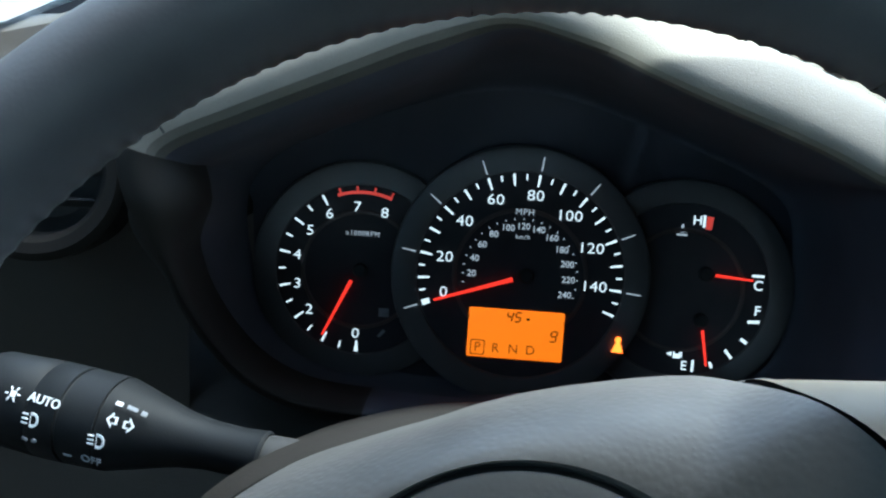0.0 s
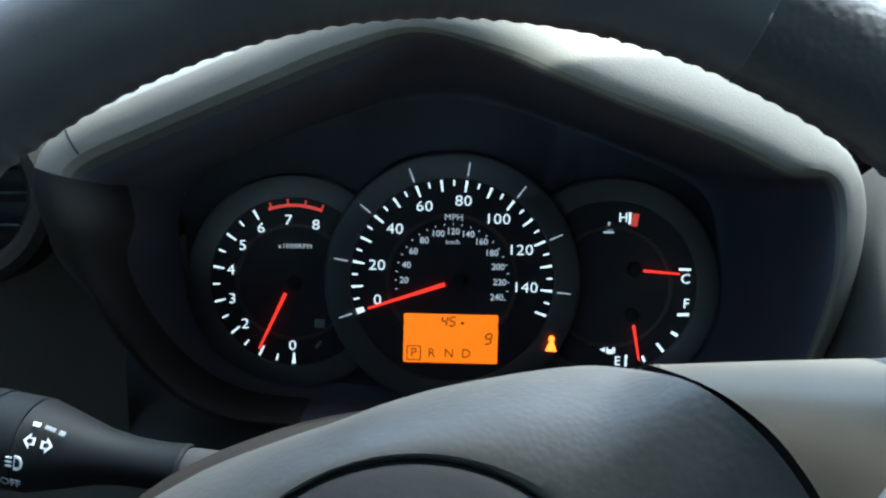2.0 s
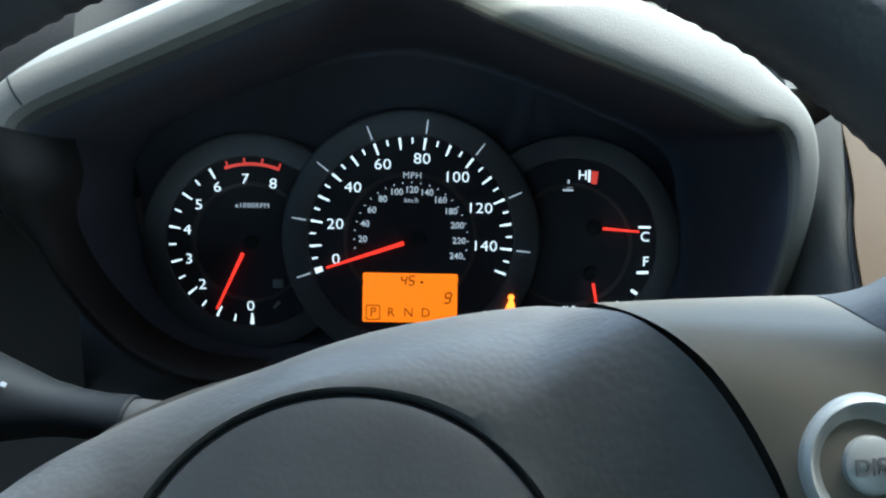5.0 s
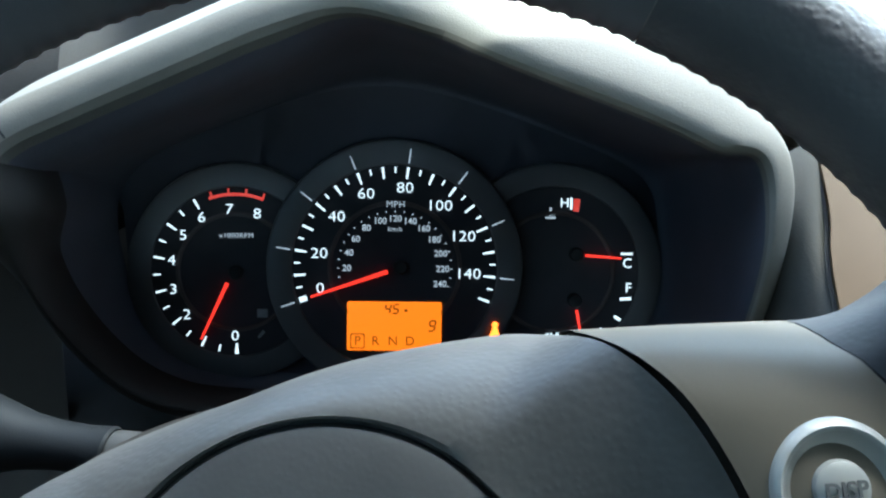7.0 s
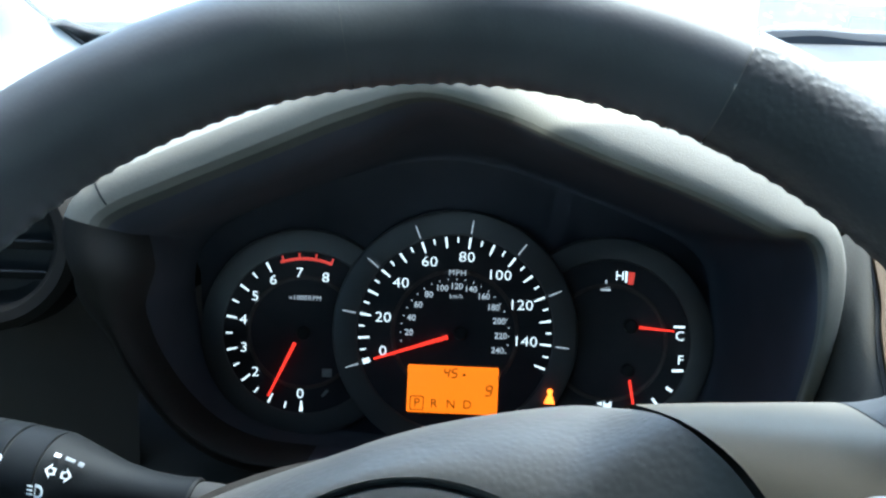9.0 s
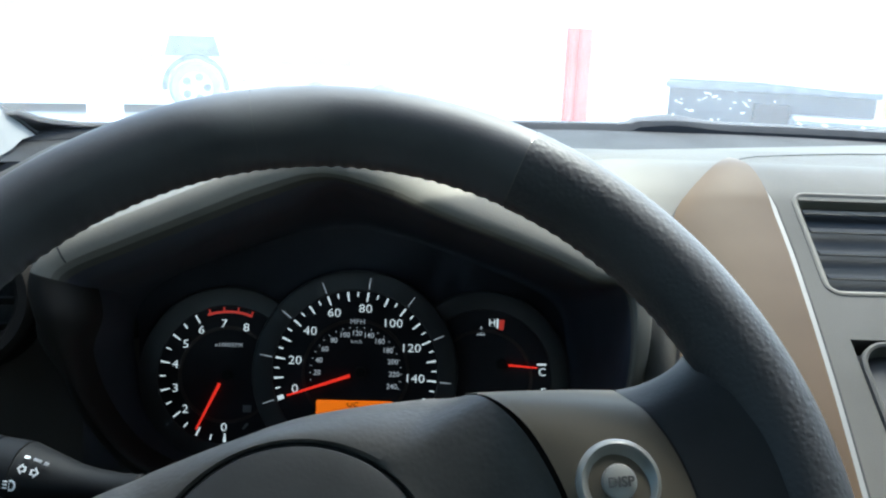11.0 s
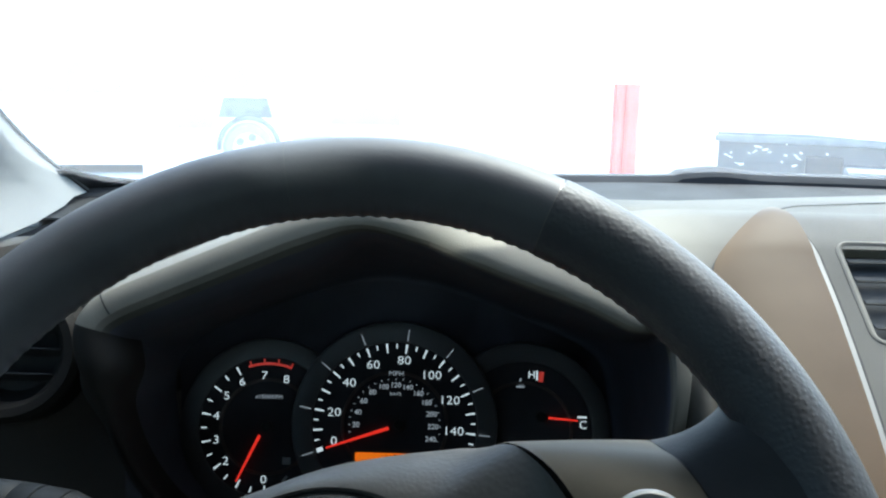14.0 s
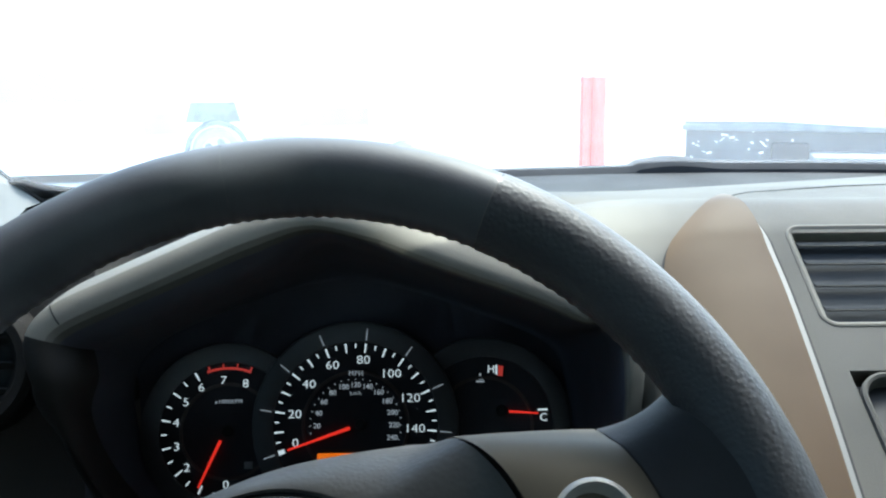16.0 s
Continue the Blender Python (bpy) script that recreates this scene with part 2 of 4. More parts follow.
def spline(points, n):
    """n points along a smooth curve through the given ones (Catmull-Rom, even in index)."""
    p = [Vector(q) for q in points]
    out = []
    for i in range(n):
        f = i * (len(p) - 1) / (n - 1)
        k = min(int(f), len(p) - 2)
        u = f - k
        a, b, c, d = p[max(k - 1, 0)], p[k], p[k + 1], p[min(k + 2, len(p) - 1)]
        out.append(0.5 * ((2 * b) + (c - a) * u + (2 * a - 5 * b + 4 * c - d) * u * u + (3 * b - a - 3 * c + d) * u ** 3))
    return out


def box_bm(size, bevel=0.0, segs=2, at=(0, 0, 0)):
    bm = bmesh.new()
    bmesh.ops.create_cube(bm, size=1.0)
    for v in bm.verts:
        v.co = Vector((v.co.x * size[0] + at[0], v.co.y * size[1] + at[1], v.co.z * size[2] + at[2]))
    if bevel:
        bmesh.ops.bevel(bm, geom=bm.edges[:], offset=bevel, segments=segs, affect="EDGES", profile=0.5)
    return bm


def lathe_bm(profile, n=64, cx=0.0, cz=0.0, a0=0.0, a1=2 * math.pi):
    """Turns (radius, y) pairs about an axis along y through (cx, cz)."""
    full = abs(a1 - a0) > 6.28
    cols = [a0 + (a1 - a0) * i / n for i in range(n if full else n + 1)]
    rows = [[(cx + r * math.sin(a), y, cz + r * math.cos(a)) for a in cols] for r, y in profile]
    return grid_bm(rows, close_u=full)


def bar_bm(p0, p1, w0, w1, thick, y=0.0):
    """A tapered bar in the plane of the dial from p0 to p1, standing thick off y towards the driver."""
    a, b = Vector((p0[0], p0[1])), Vector((p1[0], p1[1]))
    side = (b - a).normalized().orthogonal()
    quad = [a + side * w0 / 2, a - side * w0 / 2, b - side * w1 / 2, b + side * w1 / 2]
    bm = bmesh.new()
    back = [bm.verts.new((q.x, y, q.y)) for q in quad]
    front = [bm.verts.new((q.x, y - thick, q.y)) for q in quad]
    bm.faces.new(front)
    for i in range(4):
        bm.faces.new((back[i], back[(i + 1) % 4], front[(i + 1) % 4], front[i]))
    return bm


def text_mesh(words, size, material, extrude=0.0002, spread=1.0, shear=0.0, bold=0.0, wide=1.0):
    """Centred lettering as a mesh in the x-z plane, facing -y."""
    cu = bpy.data.curves.new("lettering", "FONT")
    cu.body, cu.size, cu.extrude, cu.align_x, cu.align_y = words, size, extrude, "CENTER", "CENTER"
    cu.space_character, cu.shear, cu.offset, cu.resolution_u = spread, shear, bold, 3
    ob = bpy.data.objects.new("lettering", cu)
    scene.collection.objects.link(ob)
    me = bpy.data.meshes.new_from_object(ob.evaluated_get(bpy.context.evaluated_depsgraph_get()))
    bpy.data.objects.remove(ob)
    bpy.data.curves.remove(cu)
    me.transform(Matrix.Rotation(radians(90), 4, "X") @ Matrix.Diagonal((wide, 1, 1, 1)))
    me.materials.clear()
    me.materials.append(material)
    return me


# ---- the car's cabin: setting ----
def base_y(x):
    """The foot of the windscreen, bowed in plan about the car's middle."""
    return 0.42 - 0.22 * ((x - 0.37) / 0.64) ** 2


XS = [-0.30 + i * 1.34 / 200 for i in range(201)]

# windscreen
rows = []
for k in range(9):
    f = k / 8
    rows.append([(x + (0.37 - x) * 0.10 * f, base_y(x) + 0.015 - 0.80 * f, 1.166 + 0.46 * f - 0.05 * f * f + 0.012 * math.sin(math.pi * f)) for x in XS])
glass = part("windscreen", grid_bm(rows), M["glass"], None)
glass.visible_shadow = False
tagged(glass, "clear bowed windscreen glass above the dashboard", "windscreen", kind="structure")

# black printed border of the screen: a band along its foot that turns up the pillar
def screen_point(x, f):
    return Vector((x + (0.37 - x) * 0.10 * f, base_y(x) + 0.015 - 0.80 * f, 1.166 + 0.46 * f - 0.05 * f * f + 0.012 * math.sin(math.pi * f)))


turn = spline([(0.10, 0, 0.008), (-0.05, 0, 0.010), (-0.15, 0, 0.013), (-0.225, 0, 0.014), (-0.250, 0, 0.019), (-0.268, 0, 0.030), (-0.278, 0, 0.045)], 60)
foot = spline([(0.10, 0, -0.012), (-0.05, 0, -0.012), (-0.15, 0, -0.012), (-0.23, 0, -0.012), (-0.26, 0, -0.012), (-0.285, 0, 0.0), (-0.292, 0, 0.04)], 60)
back = Vector((0, 0.003, 0.003))
rows = [[screen_point(q.x, q.z) + back, screen_point(p.x, p.z) + back] for p, q in zip(turn, foot)]
border = part("screen_border", grid_bm(rows, thick=0.0015), M["gap"], None)
tagged(border, "black printed border round the corner of the windscreen", "trim", kind="structure")

# cowl and black wiper ledge
rows = []
for x in XS:
    y = base_y(x)
    hump = 0.006 * math.exp(-((x - 0.315) / 0.035) ** 2) + 0.004 * (x > 0.27)
    rows.append([(x, y - 0.012, 1.150), (x, y - 0.008, 1.165 + hump * 0.7), (x, y + 0.004, 1.170 + hump), (x, y + 0.03, 1.170 + hump), (x, y + 0.09, 1.150)])
part("cowl_ledge", grid_bm(rows, thick=0.003), M["rubber"], None)
tagged(bpy.data.objects["cowl_ledge"], "black rubber cowl ledge at the foot of the windscreen", "cowl", kind="structure")

# dashboard: one moulded top, with a darker sunk channel before the glass
dash = thing("dashboard", pose(0, 0, 0), "taupe moulded dashboard with a darker channel before the windscreen", "dashboard", kind="structure")


def top_edge(x):
    return min(0.19 + 0.36 * max(x - 0.16, 0.0), 0.31) if x > -0.05 else 0.19 - 0.25 * (-0.05 - x)


def drop(x):
    """The dashboard falls away towards the driver's pillar."""
    f = min(max((-0.19 - x) / 0.09, 0.0), 1.0)
    return 0.034 * f * f * (3 - 2 * f)


rows = []
for x in XS:
    e = min(top_edge(x), base_y(x) - 0.03)
    crown = 0.004 * math.exp(-((x) / 0.15) ** 2)
    g = min(max((0.180 - abs(x + 0.008)) / 0.05, 0.0), 1.0)
    back = 0.05 * g * g * (3 - 2 * g)
    rows.append([(px, py, pz - drop(x)) for px, py, pz in [(x, -0.02 + 2 * back, 1.05), (x, 0.02 + back, 1.150), (x, 0.036 + 0.8 * back, 1.172), (x, 0.055 + 0.4 * back, 1.181), (x, 0.080, 1.184 + crown), (x, 0.5 * (0.08 + e), 1.181 + crown), (x, e - 0.012, 1.174), (x, e - 0.003, 1.171), (x, e + 0.002, 1.166), (x, e + 0.003, 1.150)]])
part("top_panel", grid_bm(rows), M["taupe"], dash, "taupe grained top panel")
rows = [[(x, min(top_edge(x), base_y(x) - 0.03) - 0.01, 1.158), (x, 0.5 * (top_edge(x) + base_y(x)), 1.1622), (x, base_y(x) + 0.01, 1.1655)] for x in XS]
part("screen_channel", grid_bm(rows), M["charcoal"], dash, "dark grey channel before the glass")

# corner of the dashboard under the driver's pillar
rows = [[(x, -0.02, 1.02), (x, 0.020, 1.112), (x, 0.036, 1.136), (x, 0.055, 1.1455), (x, 0.090, 1.1488), (x, 0.170, 1.1490)] for x in (-0.455, -0.41, -0.36, -0.32, -0.285)]
part("corner_panel", grid_bm(rows), M["taupe"], dash, "taupe grained corner panel")

# lower dashboard below and left of the cluster, its shade put into the colour
rows = []
for i in range(25):
    x = -0.42 + i * 0.62 / 24
    rows.append([(x, 0.06, 0.99), (x, -0.03, 0.985), (x, -0.055, 0.965), (x, -0.075, 0.90), (x, -0.06, 0.70), (x, 0.0, 0.55)])
part("end_panel", grid_bm([[(x, 0.050, 1.1775 - drop(x)), (x, 0.024, 1.166 - drop(x)), (x, 0.008, 1.14), (x, -0.012, 1.09), (x, -0.030, 1.03), (x, -0.040, 0.975), (x, 0.0, 0.95)] for x in (-0.42, -0.36, -0.30, -0.24, -0.19, -0.165)]), M["taupe_shaded"], dash, "taupe end of the dashboard, darkened for shade")
part("lower_panel", grid_bm(rows), M["taupe_shaded"], dash, "taupe lower panel behind the column, darkened for shade")

# centre console slope, in its own frame: x right, y up the slope, z off it
CONSOLE = pose(0, 0.008, 1.173, 32.8)
rows = []
for i in range(31):
    x = 0.125 + i * 0.675 / 30
    end = 0.010 * max(1 - i / 3, 0.0) ** 2
    rows.append([(px, py, pz - end) for px, py, pz in [(x, 0.0684, -0.0310), (x, 0.0551, -0.0200), (x, 0.0426, -0.0118), (x, 0.0335, -0.0075), (x, 0.0225, -0.0042), (x, 0.0120, -0.0016), (x, 0.0025, -0.0001), (x, -0.0012, 0.0)]])
part("console_brow", grid_bm(rows), M["taupe"], dash, m=CONSOLE)


def console_sheet(name, x0, x1, y0, y1, material, label=""):
    bm = box_bm((x1 - x0, y0 - y1, 0.02), 0.0, at=((x0 + x1) / 2, (y0 + y1) / 2, -0.01))
    return part(name, bm, material, dash, label, m=CONSOLE)


VX0, VX1, VY0, VY1 = 0.280, 0.462, -0.0006, -0.074
console_sheet("console_top", 0.166, VX0 - 0.0026, -0.0012, -0.055, M["taupe"])
console_sheet("console_side", 0.215, VX0 - 0.0026, -0.055, -0.50, M["taupe"])
console_sheet("console_bridge", VX0 - 0.0026, 0.80, VY1 - 0.0026, -0.112, M["taupe"])
console_sheet("console_far", VX1 + 0.0026, 0.80, -0.0012, VY1 - 0.0026, M["taupe"])

# dark seam along the top panel from the blade's tip
seam = spline([(0.2515, 0.0612, 1.1879), (0.280, 0.098, 1.1862), (0.309, 0.123, 1.1842), (0.356, 0.151, 1.1826), (0.404, 0.168, 1.1820), (0.55, 0.200, 1.1800)], 24)
part("seam_line", grid_bm([[(x, y - 0.0006, z) for x, y, z in seam], [(x, y + 0.0006, z) for x, y, z in seam]], thick=0.0006), M["gap"], dash)

# air vent: sunk well, raised frame, slats
vent = thing("air_vent", CONSOLE, "grey slatted air vent sunk in the centre console", "air vent")
cx, cy, w, h = (VX0 + VX1) / 2, (VY0 + VY1) / 2, VX1 - VX0, VY0 - VY1


def round_rect(cx, cy, w, h, r, n=6):
    pts = []
    for sx, sy, a0 in ((1, 1, 0), (-1, 1, 90), (-1, -1, 180), (1, -1, 270)):
        for i in range(n + 1):
            a = radians(a0 + 90 * i / n)
            pts.append((cx + sx * (w / 2 - r) + r * math.cos(a), cy + sy * (h / 2 - r) + r * math.sin(a)))
    return pts


def frame_bm(cx, cy, w, h, r, profile):
    """A rounded frame; profile: (outward offset, height) pairs."""
    return grid_bm([[(x, y, z) for x, y in round_rect(cx, cy, w + 2 * o, h + 2 * o, max(r + o, 0.0005))] for o, z in profile], close_u=True)


# frame takes the lighter hood tone so that its bevel looks lit
part("frame", frame_bm(cx, cy, w, h, 0.004, [(0.0068, -0.003), (0.0062, 0.0005), (0.0048, 0.0010), (0.0030, 0.0002), (0.0008, -0.0026), (0.0, -0.0045), (-0.0004, -0.020)]), M["hood"], vent, "taupe bevelled frame, lightened as if lit")
part("well", box_bm((w + 0.004, h + 0.004, 0.004), at=(cx, cy, -0.0100)), M["slat_grey"], vent)
for y in (-0.0102, -0.0262, -0.0450, -0.0645):
    slat = part("slat", box_bm((w - 0.001, 0.0012, 0.0036), 0.0004, 1), M["slat_grey"], vent, m=pose(cx, y + 0.0022, -0.0038, 83))
    # lighter tone puts the light on the slat's front edge into its colour
    part("slat_edge", box_bm((w - 0.002, 0.0012, 0.0010), 0.0003, 1, at=(0, 0, 0.0021)), M["taupe"], slat, "front edge, lightened as if lit from above")


# radio bay below the vent
radio = thing("radio", CONSOLE, "dark radio in a rounded silver-edged bay below the vent", "radio")
part("bezel", frame_bm(0.40, -0.20, 0.236, 0.165, 0.014, [(0.004, -0.002), (0.0035, 0.0012), (0.002, 0.0018), (0.0006, 0.001), (0.0, -0.002), (0.0, -0.012)]), M["taupe"], radio, "thin grey bezel")
part("fascia", box_bm((0.238, 0.167, 0.004), 0.001, at=(0.40, -0.20, -0.010)), M["black"], radio)

# blade trim: silver-beige spear between cluster and console, with a bright strip
blade = thing("blade_trim", pose(0, 0, 0), "silver-beige spear-shaped dash trim with a bright strip", "dash trim")
left = spline([(0.2507, 0.0612, 1.1873), (0.2403, 0.0451, 1.1868), (0.2251, 0.0264, 1.1820), (0.2053, 0.0032, 1.1708), (0.1947, -0.0106, 1.1619), (0.1880, -0.030, 1.1490), (0.1845, -0.053, 1.1340), (0.1815, -0.086, 1.1130), (0.1745, -0.122, 1.0895), (0.164, -0.26, 1.0010)], 40)
right = spline([(0.2511, 0.0612, 1.1873), (0.2524, 0.0455, 1.1869), (0.2550, 0.0279, 1.1826), (0.2560, 0.0063, 1.1728), (0.2558, -0.0077, 1.1638), (0.2563, -0.0276, 1.1510), (0.2562, -0.0492, 1.1372), (0.2542, -0.1029, 1.1028), (0.2505, -0.160, 1.0655), (0.242, -0.260, 1.0010)], 40)
rows = []
for a, b in zip(left, right):
    wide = (b - a).length
    rows.append([a.lerp(b, u) + Vector((0, -0.35, 0.94)) * (0.0018 * min(wide / 0.02, 1.0) + 0.10 * wide * u * (1 - u) * 2) for u in [i / 8 for i in range(9)]])
part("panel", grid_bm(rows, thick=-0.003), M["blade"], blade)
for side_line, way in ((left, -1), (right, 1)):
    rows = []
    for i, p in enumerate(side_line):
        off = 0.0003 if way < 0 else 0.0004 + 0.0050 * min(max((i - 8) / 8, 0.0), 1.0)
        rows.append([p + Vector((way * (off - 0.0006), 0, 0.0006)), p + Vector((way * (off + 0.0013), 0, 0.0008))])
    part("edge_gap", grid_bm(rows, thick=0.0004), M["gap"], blade)
rows = []
for i, b in enumerate(right):
    if i < 8:
        continue
    g = min((i - 8) / 8, 1.0)
    wd = 0.0006 + 0.0044 * g
    up = Vector((0, -0.542, 0.841))
    rows.append([b + Vector((-0.0005, 0, 0)), b + Vector((0.0004, 0, 0)) + up * 0.0022, b + Vector((wd - 0.0006, 0, 0)) + up * 0.0026, b + Vector((wd, 0, 0)), b + Vector((wd + 0.0008, 0, 0)) - up * 0.002])
part("bright_strip", grid_bm(rows), M["strip"], blade, "bright satin metal strip")

# A-pillar trim by the driver
pil = [((-0.272, 0.171, 1.168), (-0.300, 0.030, 1.150)), ((-0.299, 0.120, 1.215), (-0.42, 0.05, 1.21)), ((-0.318, 0.02, 1.300), (-0.43, -0.06, 1.30)), ((-0.355, -0.14, 1.42), (-0.44, -0.22, 1.42)), ((-0.40, -0.36, 1.60), (-0.45, -0.42, 1.60))]
rows = []
for a, b in pil:
    a, b = Vector(a), Vector(b)
    out = Vector((0.35, -0.75, -0.2)).normalized()
    rows.append([a + Vector((0.0, 0.03, 0.0)), a, a.lerp(b, 0.1) + out * 0.010, a.lerp(b, 0.35) + out * 0.018, a.lerp(b, 0.7) + out * 0.016, b])
part("pillar_left", grid_bm([spline(c, 16) for c in zip(*rows)]), M["pillar"], None)
edge = [[Vector(a) + Vector((-0.004, 0.034, -0.002)), Vector(a) + Vector((0.002, 0.028, 0.002))] for a, b in pil]
part("pillar_seal", grid_bm([spline(c, 14) for c in zip(*edge)], thick=0.002), M["gap"], bpy.data.objects["pillar_left"], "black seal along the glass")
tagged(bpy.data.objects["pillar_left"], "pale trim of the windscreen pillar", "pillar", kind="structure")

# plain shell that closes the cabin, unseen; roof edge and openings shape the light
def shell(name, size, at, label):
    ob = part(name, box_bm(size, at=at), M["cloth"], None)
    return tagged(ob, label, "cabin shell", kind="structure")


shell("cabin_roof", (1.70, 2.46, 0.03), (0.37, -1.45, 1.60), "unseen cloth headliner, brought forward to shade the hood")
shell("cabin_floor", (1.70, 3.2, 0.03), (0.37, -1.10, 0.40), "cabin floor")
shell("cabin_back", (1.70, 0.04, 0.74), (0.37, -2.66, 0.77), "plain cabin back wall")
shell("door_left", (0.05, 3.0, 0.80), (-0.475, -1.16, 0.80), "plain driver's door below the window")
shell("left_pillar", (0.05, 1.66, 0.42), (-0.475, -1.83, 1.41), "plain side of the cabin behind the driver's window")
shell("left_corner", (0.05, 0.40, 0.42), (-0.475, 0.14, 1.41), "plain corner before the driver's window")
shell("door_right", (0.05, 3.0, 0.72), (1.215, -1.15, 0.76), "passenger's door below the window")
shell("door_pillar", (0.05, 1.65, 0.51), (1.215, -1.83, 1.365), "plain side of the cabin behind the passenger's window")
shell("right_corner", (0.05, 0.62, 0.48), (1.215, 0.05, 1.36), "unseen corner, added to narrow the passenger's window light")
shell("bulkhead", (1.70, 0.03, 0.74), (0.37, 0.30, 0.77), "bulkhead under the dashboard")


# unseen tinted panes of the two front doors, added to dim the side light
for name, x, y0, y1, z0 in (("side_window_left", -0.478, -1.0, -0.06, 1.20), ("side_window_right", 1.218, -1.01, -0.26, 1.12)):
    pane = part(name, box_bm((0.004, y1 - y0, 1.62 - z0), at=(x, (y0 + y1) / 2, (z0 + 1.62) / 2)), M["tint"], None)
    tagged(pane, "unseen tinted pane, added to dim the door window's light", "window", kind="structure")

# ---- instrument cluster ----
cluster = thing("instrument_cluster", DIAL, "dark three-dial instrument cluster with lit white figures", "instrument cluster")


def ring_part(cx, cz, r0, r1, y0, y1, parent):
    return part("bezel_ring", lathe_bm([(r0 - 0.0008, 0.001), (r0, y0 + 0.0012), (r0 + 0.0006, y0), (r1 - 0.002, y1), (r1 - 0.0005, y1 + 0.0008), (r1, y1 + 0.003), (r1 + 0.0005, 0.003)], 96, cx, cz), M["ring"], parent, "smoked grey bezel ring")


def dial_part(name, cx, cz, r, y, inner):
    d = part(name, lathe_bm([(0.0001, y), (inner - 0.0016, y), (inner - 0.0008, y - 0.0002), (inner + 0.0006, y - 0.0002), (inner + 0.0016, y), (r, y)], 96, cx, cz), M["face"], cluster)
    # ring tinted to carry the red reflection of the needle
    part("inner_ring", lathe_bm([(inner - 0.0011, y - 0.0001), (inner - 0.0006, y - 0.0006), (inner + 0.0008, y - 0.0006), (inner + 0.0013, y - 0.0001)], 96, cx, cz), M["inner_ring"], d, "faint ring, tinted like the needle's red reflection")
    return d


def tick(cx, cz, deg, r0, r1, w0, w1, material, parent, y, name="tick"):
    a = radians(deg)
    s, c = math.sin(a), math.cos(a)
    return part(name, bar_bm((cx + r0 * s, cz + r0 * c), (cx + r1 * s, cz + r1 * c), w0, w1, 0.0003, y), material, parent)


def figure(words, x, z, size, parent, y, material=None, name="figure", **kw):
    return mesh_part(name, text_mesh(words, size, material or M["white_mark"], **kw), parent, m=pose(x, y, z))


# speedometer
SWEEP = 219.07
YS = -0.0042
speedo = dial_part("speedometer", 0, 0, 0.0530, YS, 0.0335)
ring_part(0, 0, 0.0530, 0.0662, -0.0056, -0.0078, speedo)
for mph in range(0, 151, 5):
    deg = SWEEP * (mph - 75) / 150
    if mph % 10 == 0:
        tick(0, 0, deg, 0.0522, 0.0462 if mph else 0.0482, 0.0013 if mph else 0.0030, 0.0009 if mph else 0.0027, M["white_mark"], speedo, YS)
    else:
        tick(0, 0, deg, 0.0520, 0.0490, 0.0009, 0.0008, M["white_mark"], speedo, YS)
    if mph % 20 == 0:
        tick(0, 0, deg, 0.0545, 0.0625, 0.0007, 0.0005, M["dim_mark"], speedo, -0.0070, "ring_line")
for words, x, z in (("20", -0.0390, 0.0070), ("40", -0.0300, 0.0260), ("60", -0.0150, 0.0380), ("80", 0.0050, 0.0412), ("100", 0.0228, 0.0322), ("120", 0.0350, 0.0165), ("140", 0.0380, -0.0030), ("0", -0.0385, -0.0112)):
    figure(words, x, z, 0.0077, speedo, YS - 0.0006, spread=1.03, wide=1.15, bold=-0.00006)
for n, kmh in enumerate(range(20, 241, 20)):
    a = radians(0.91 * (kmh - 120))
    figure(str(kmh), 0.0248 * math.sin(a), 0.0254 * math.cos(a), 0.0046, speedo, YS - 0.0006, M["dim_mark"], bold=0.00006)
for kmh in range(10, 241, 10):
    tick(0, 0, 0.91 * (kmh - 120), 0.0297, 0.0287, 0.0005, 0.0005, M["dim_mark"], speedo, YS, "small_tick")
figure("MPH", 0.0002, 0.0327, 0.0046, speedo, YS - 0.0006, M["dim_mark"], spread=1.1)
figure("km/h", 0.0, 0.0200, 0.0034, speedo, YS - 0.0006, M["dim_mark"], spread=1.1)


def needle(name, cx, cz, p0, p1, w0, w1, parent, y=-0.0030):
    part(name, bar_bm(p0, p1, w0, w1, 0.0009, y), M["needle"], parent, "glowing red needle")
    part("needle_cap", lathe_bm([(0.0001, y - 0.0014), (0.0030, y - 0.0012), (0.0036, y - 0.0004), (0.0037, y + 0.003)], 32, cx, cz), M["gap"], parent)


needle("needle", 0.003, 0.0004, (-0.0036, -0.0018), (-0.0432, -0.0153), 0.0022, 0.0011, speedo, -0.0064)

# amber screen in the speedometer
part("screen", box_bm((0.0490, 0.0010, 0.0256), 0.0009, 3, at=(0.0, -0.0046, -0.0306)), M["amber"], speedo, "lit amber screen")
screen = speedo.children[-1]
LIT = {"4": "bcfg", "5": "acdfg", "9": "abcdfg"}


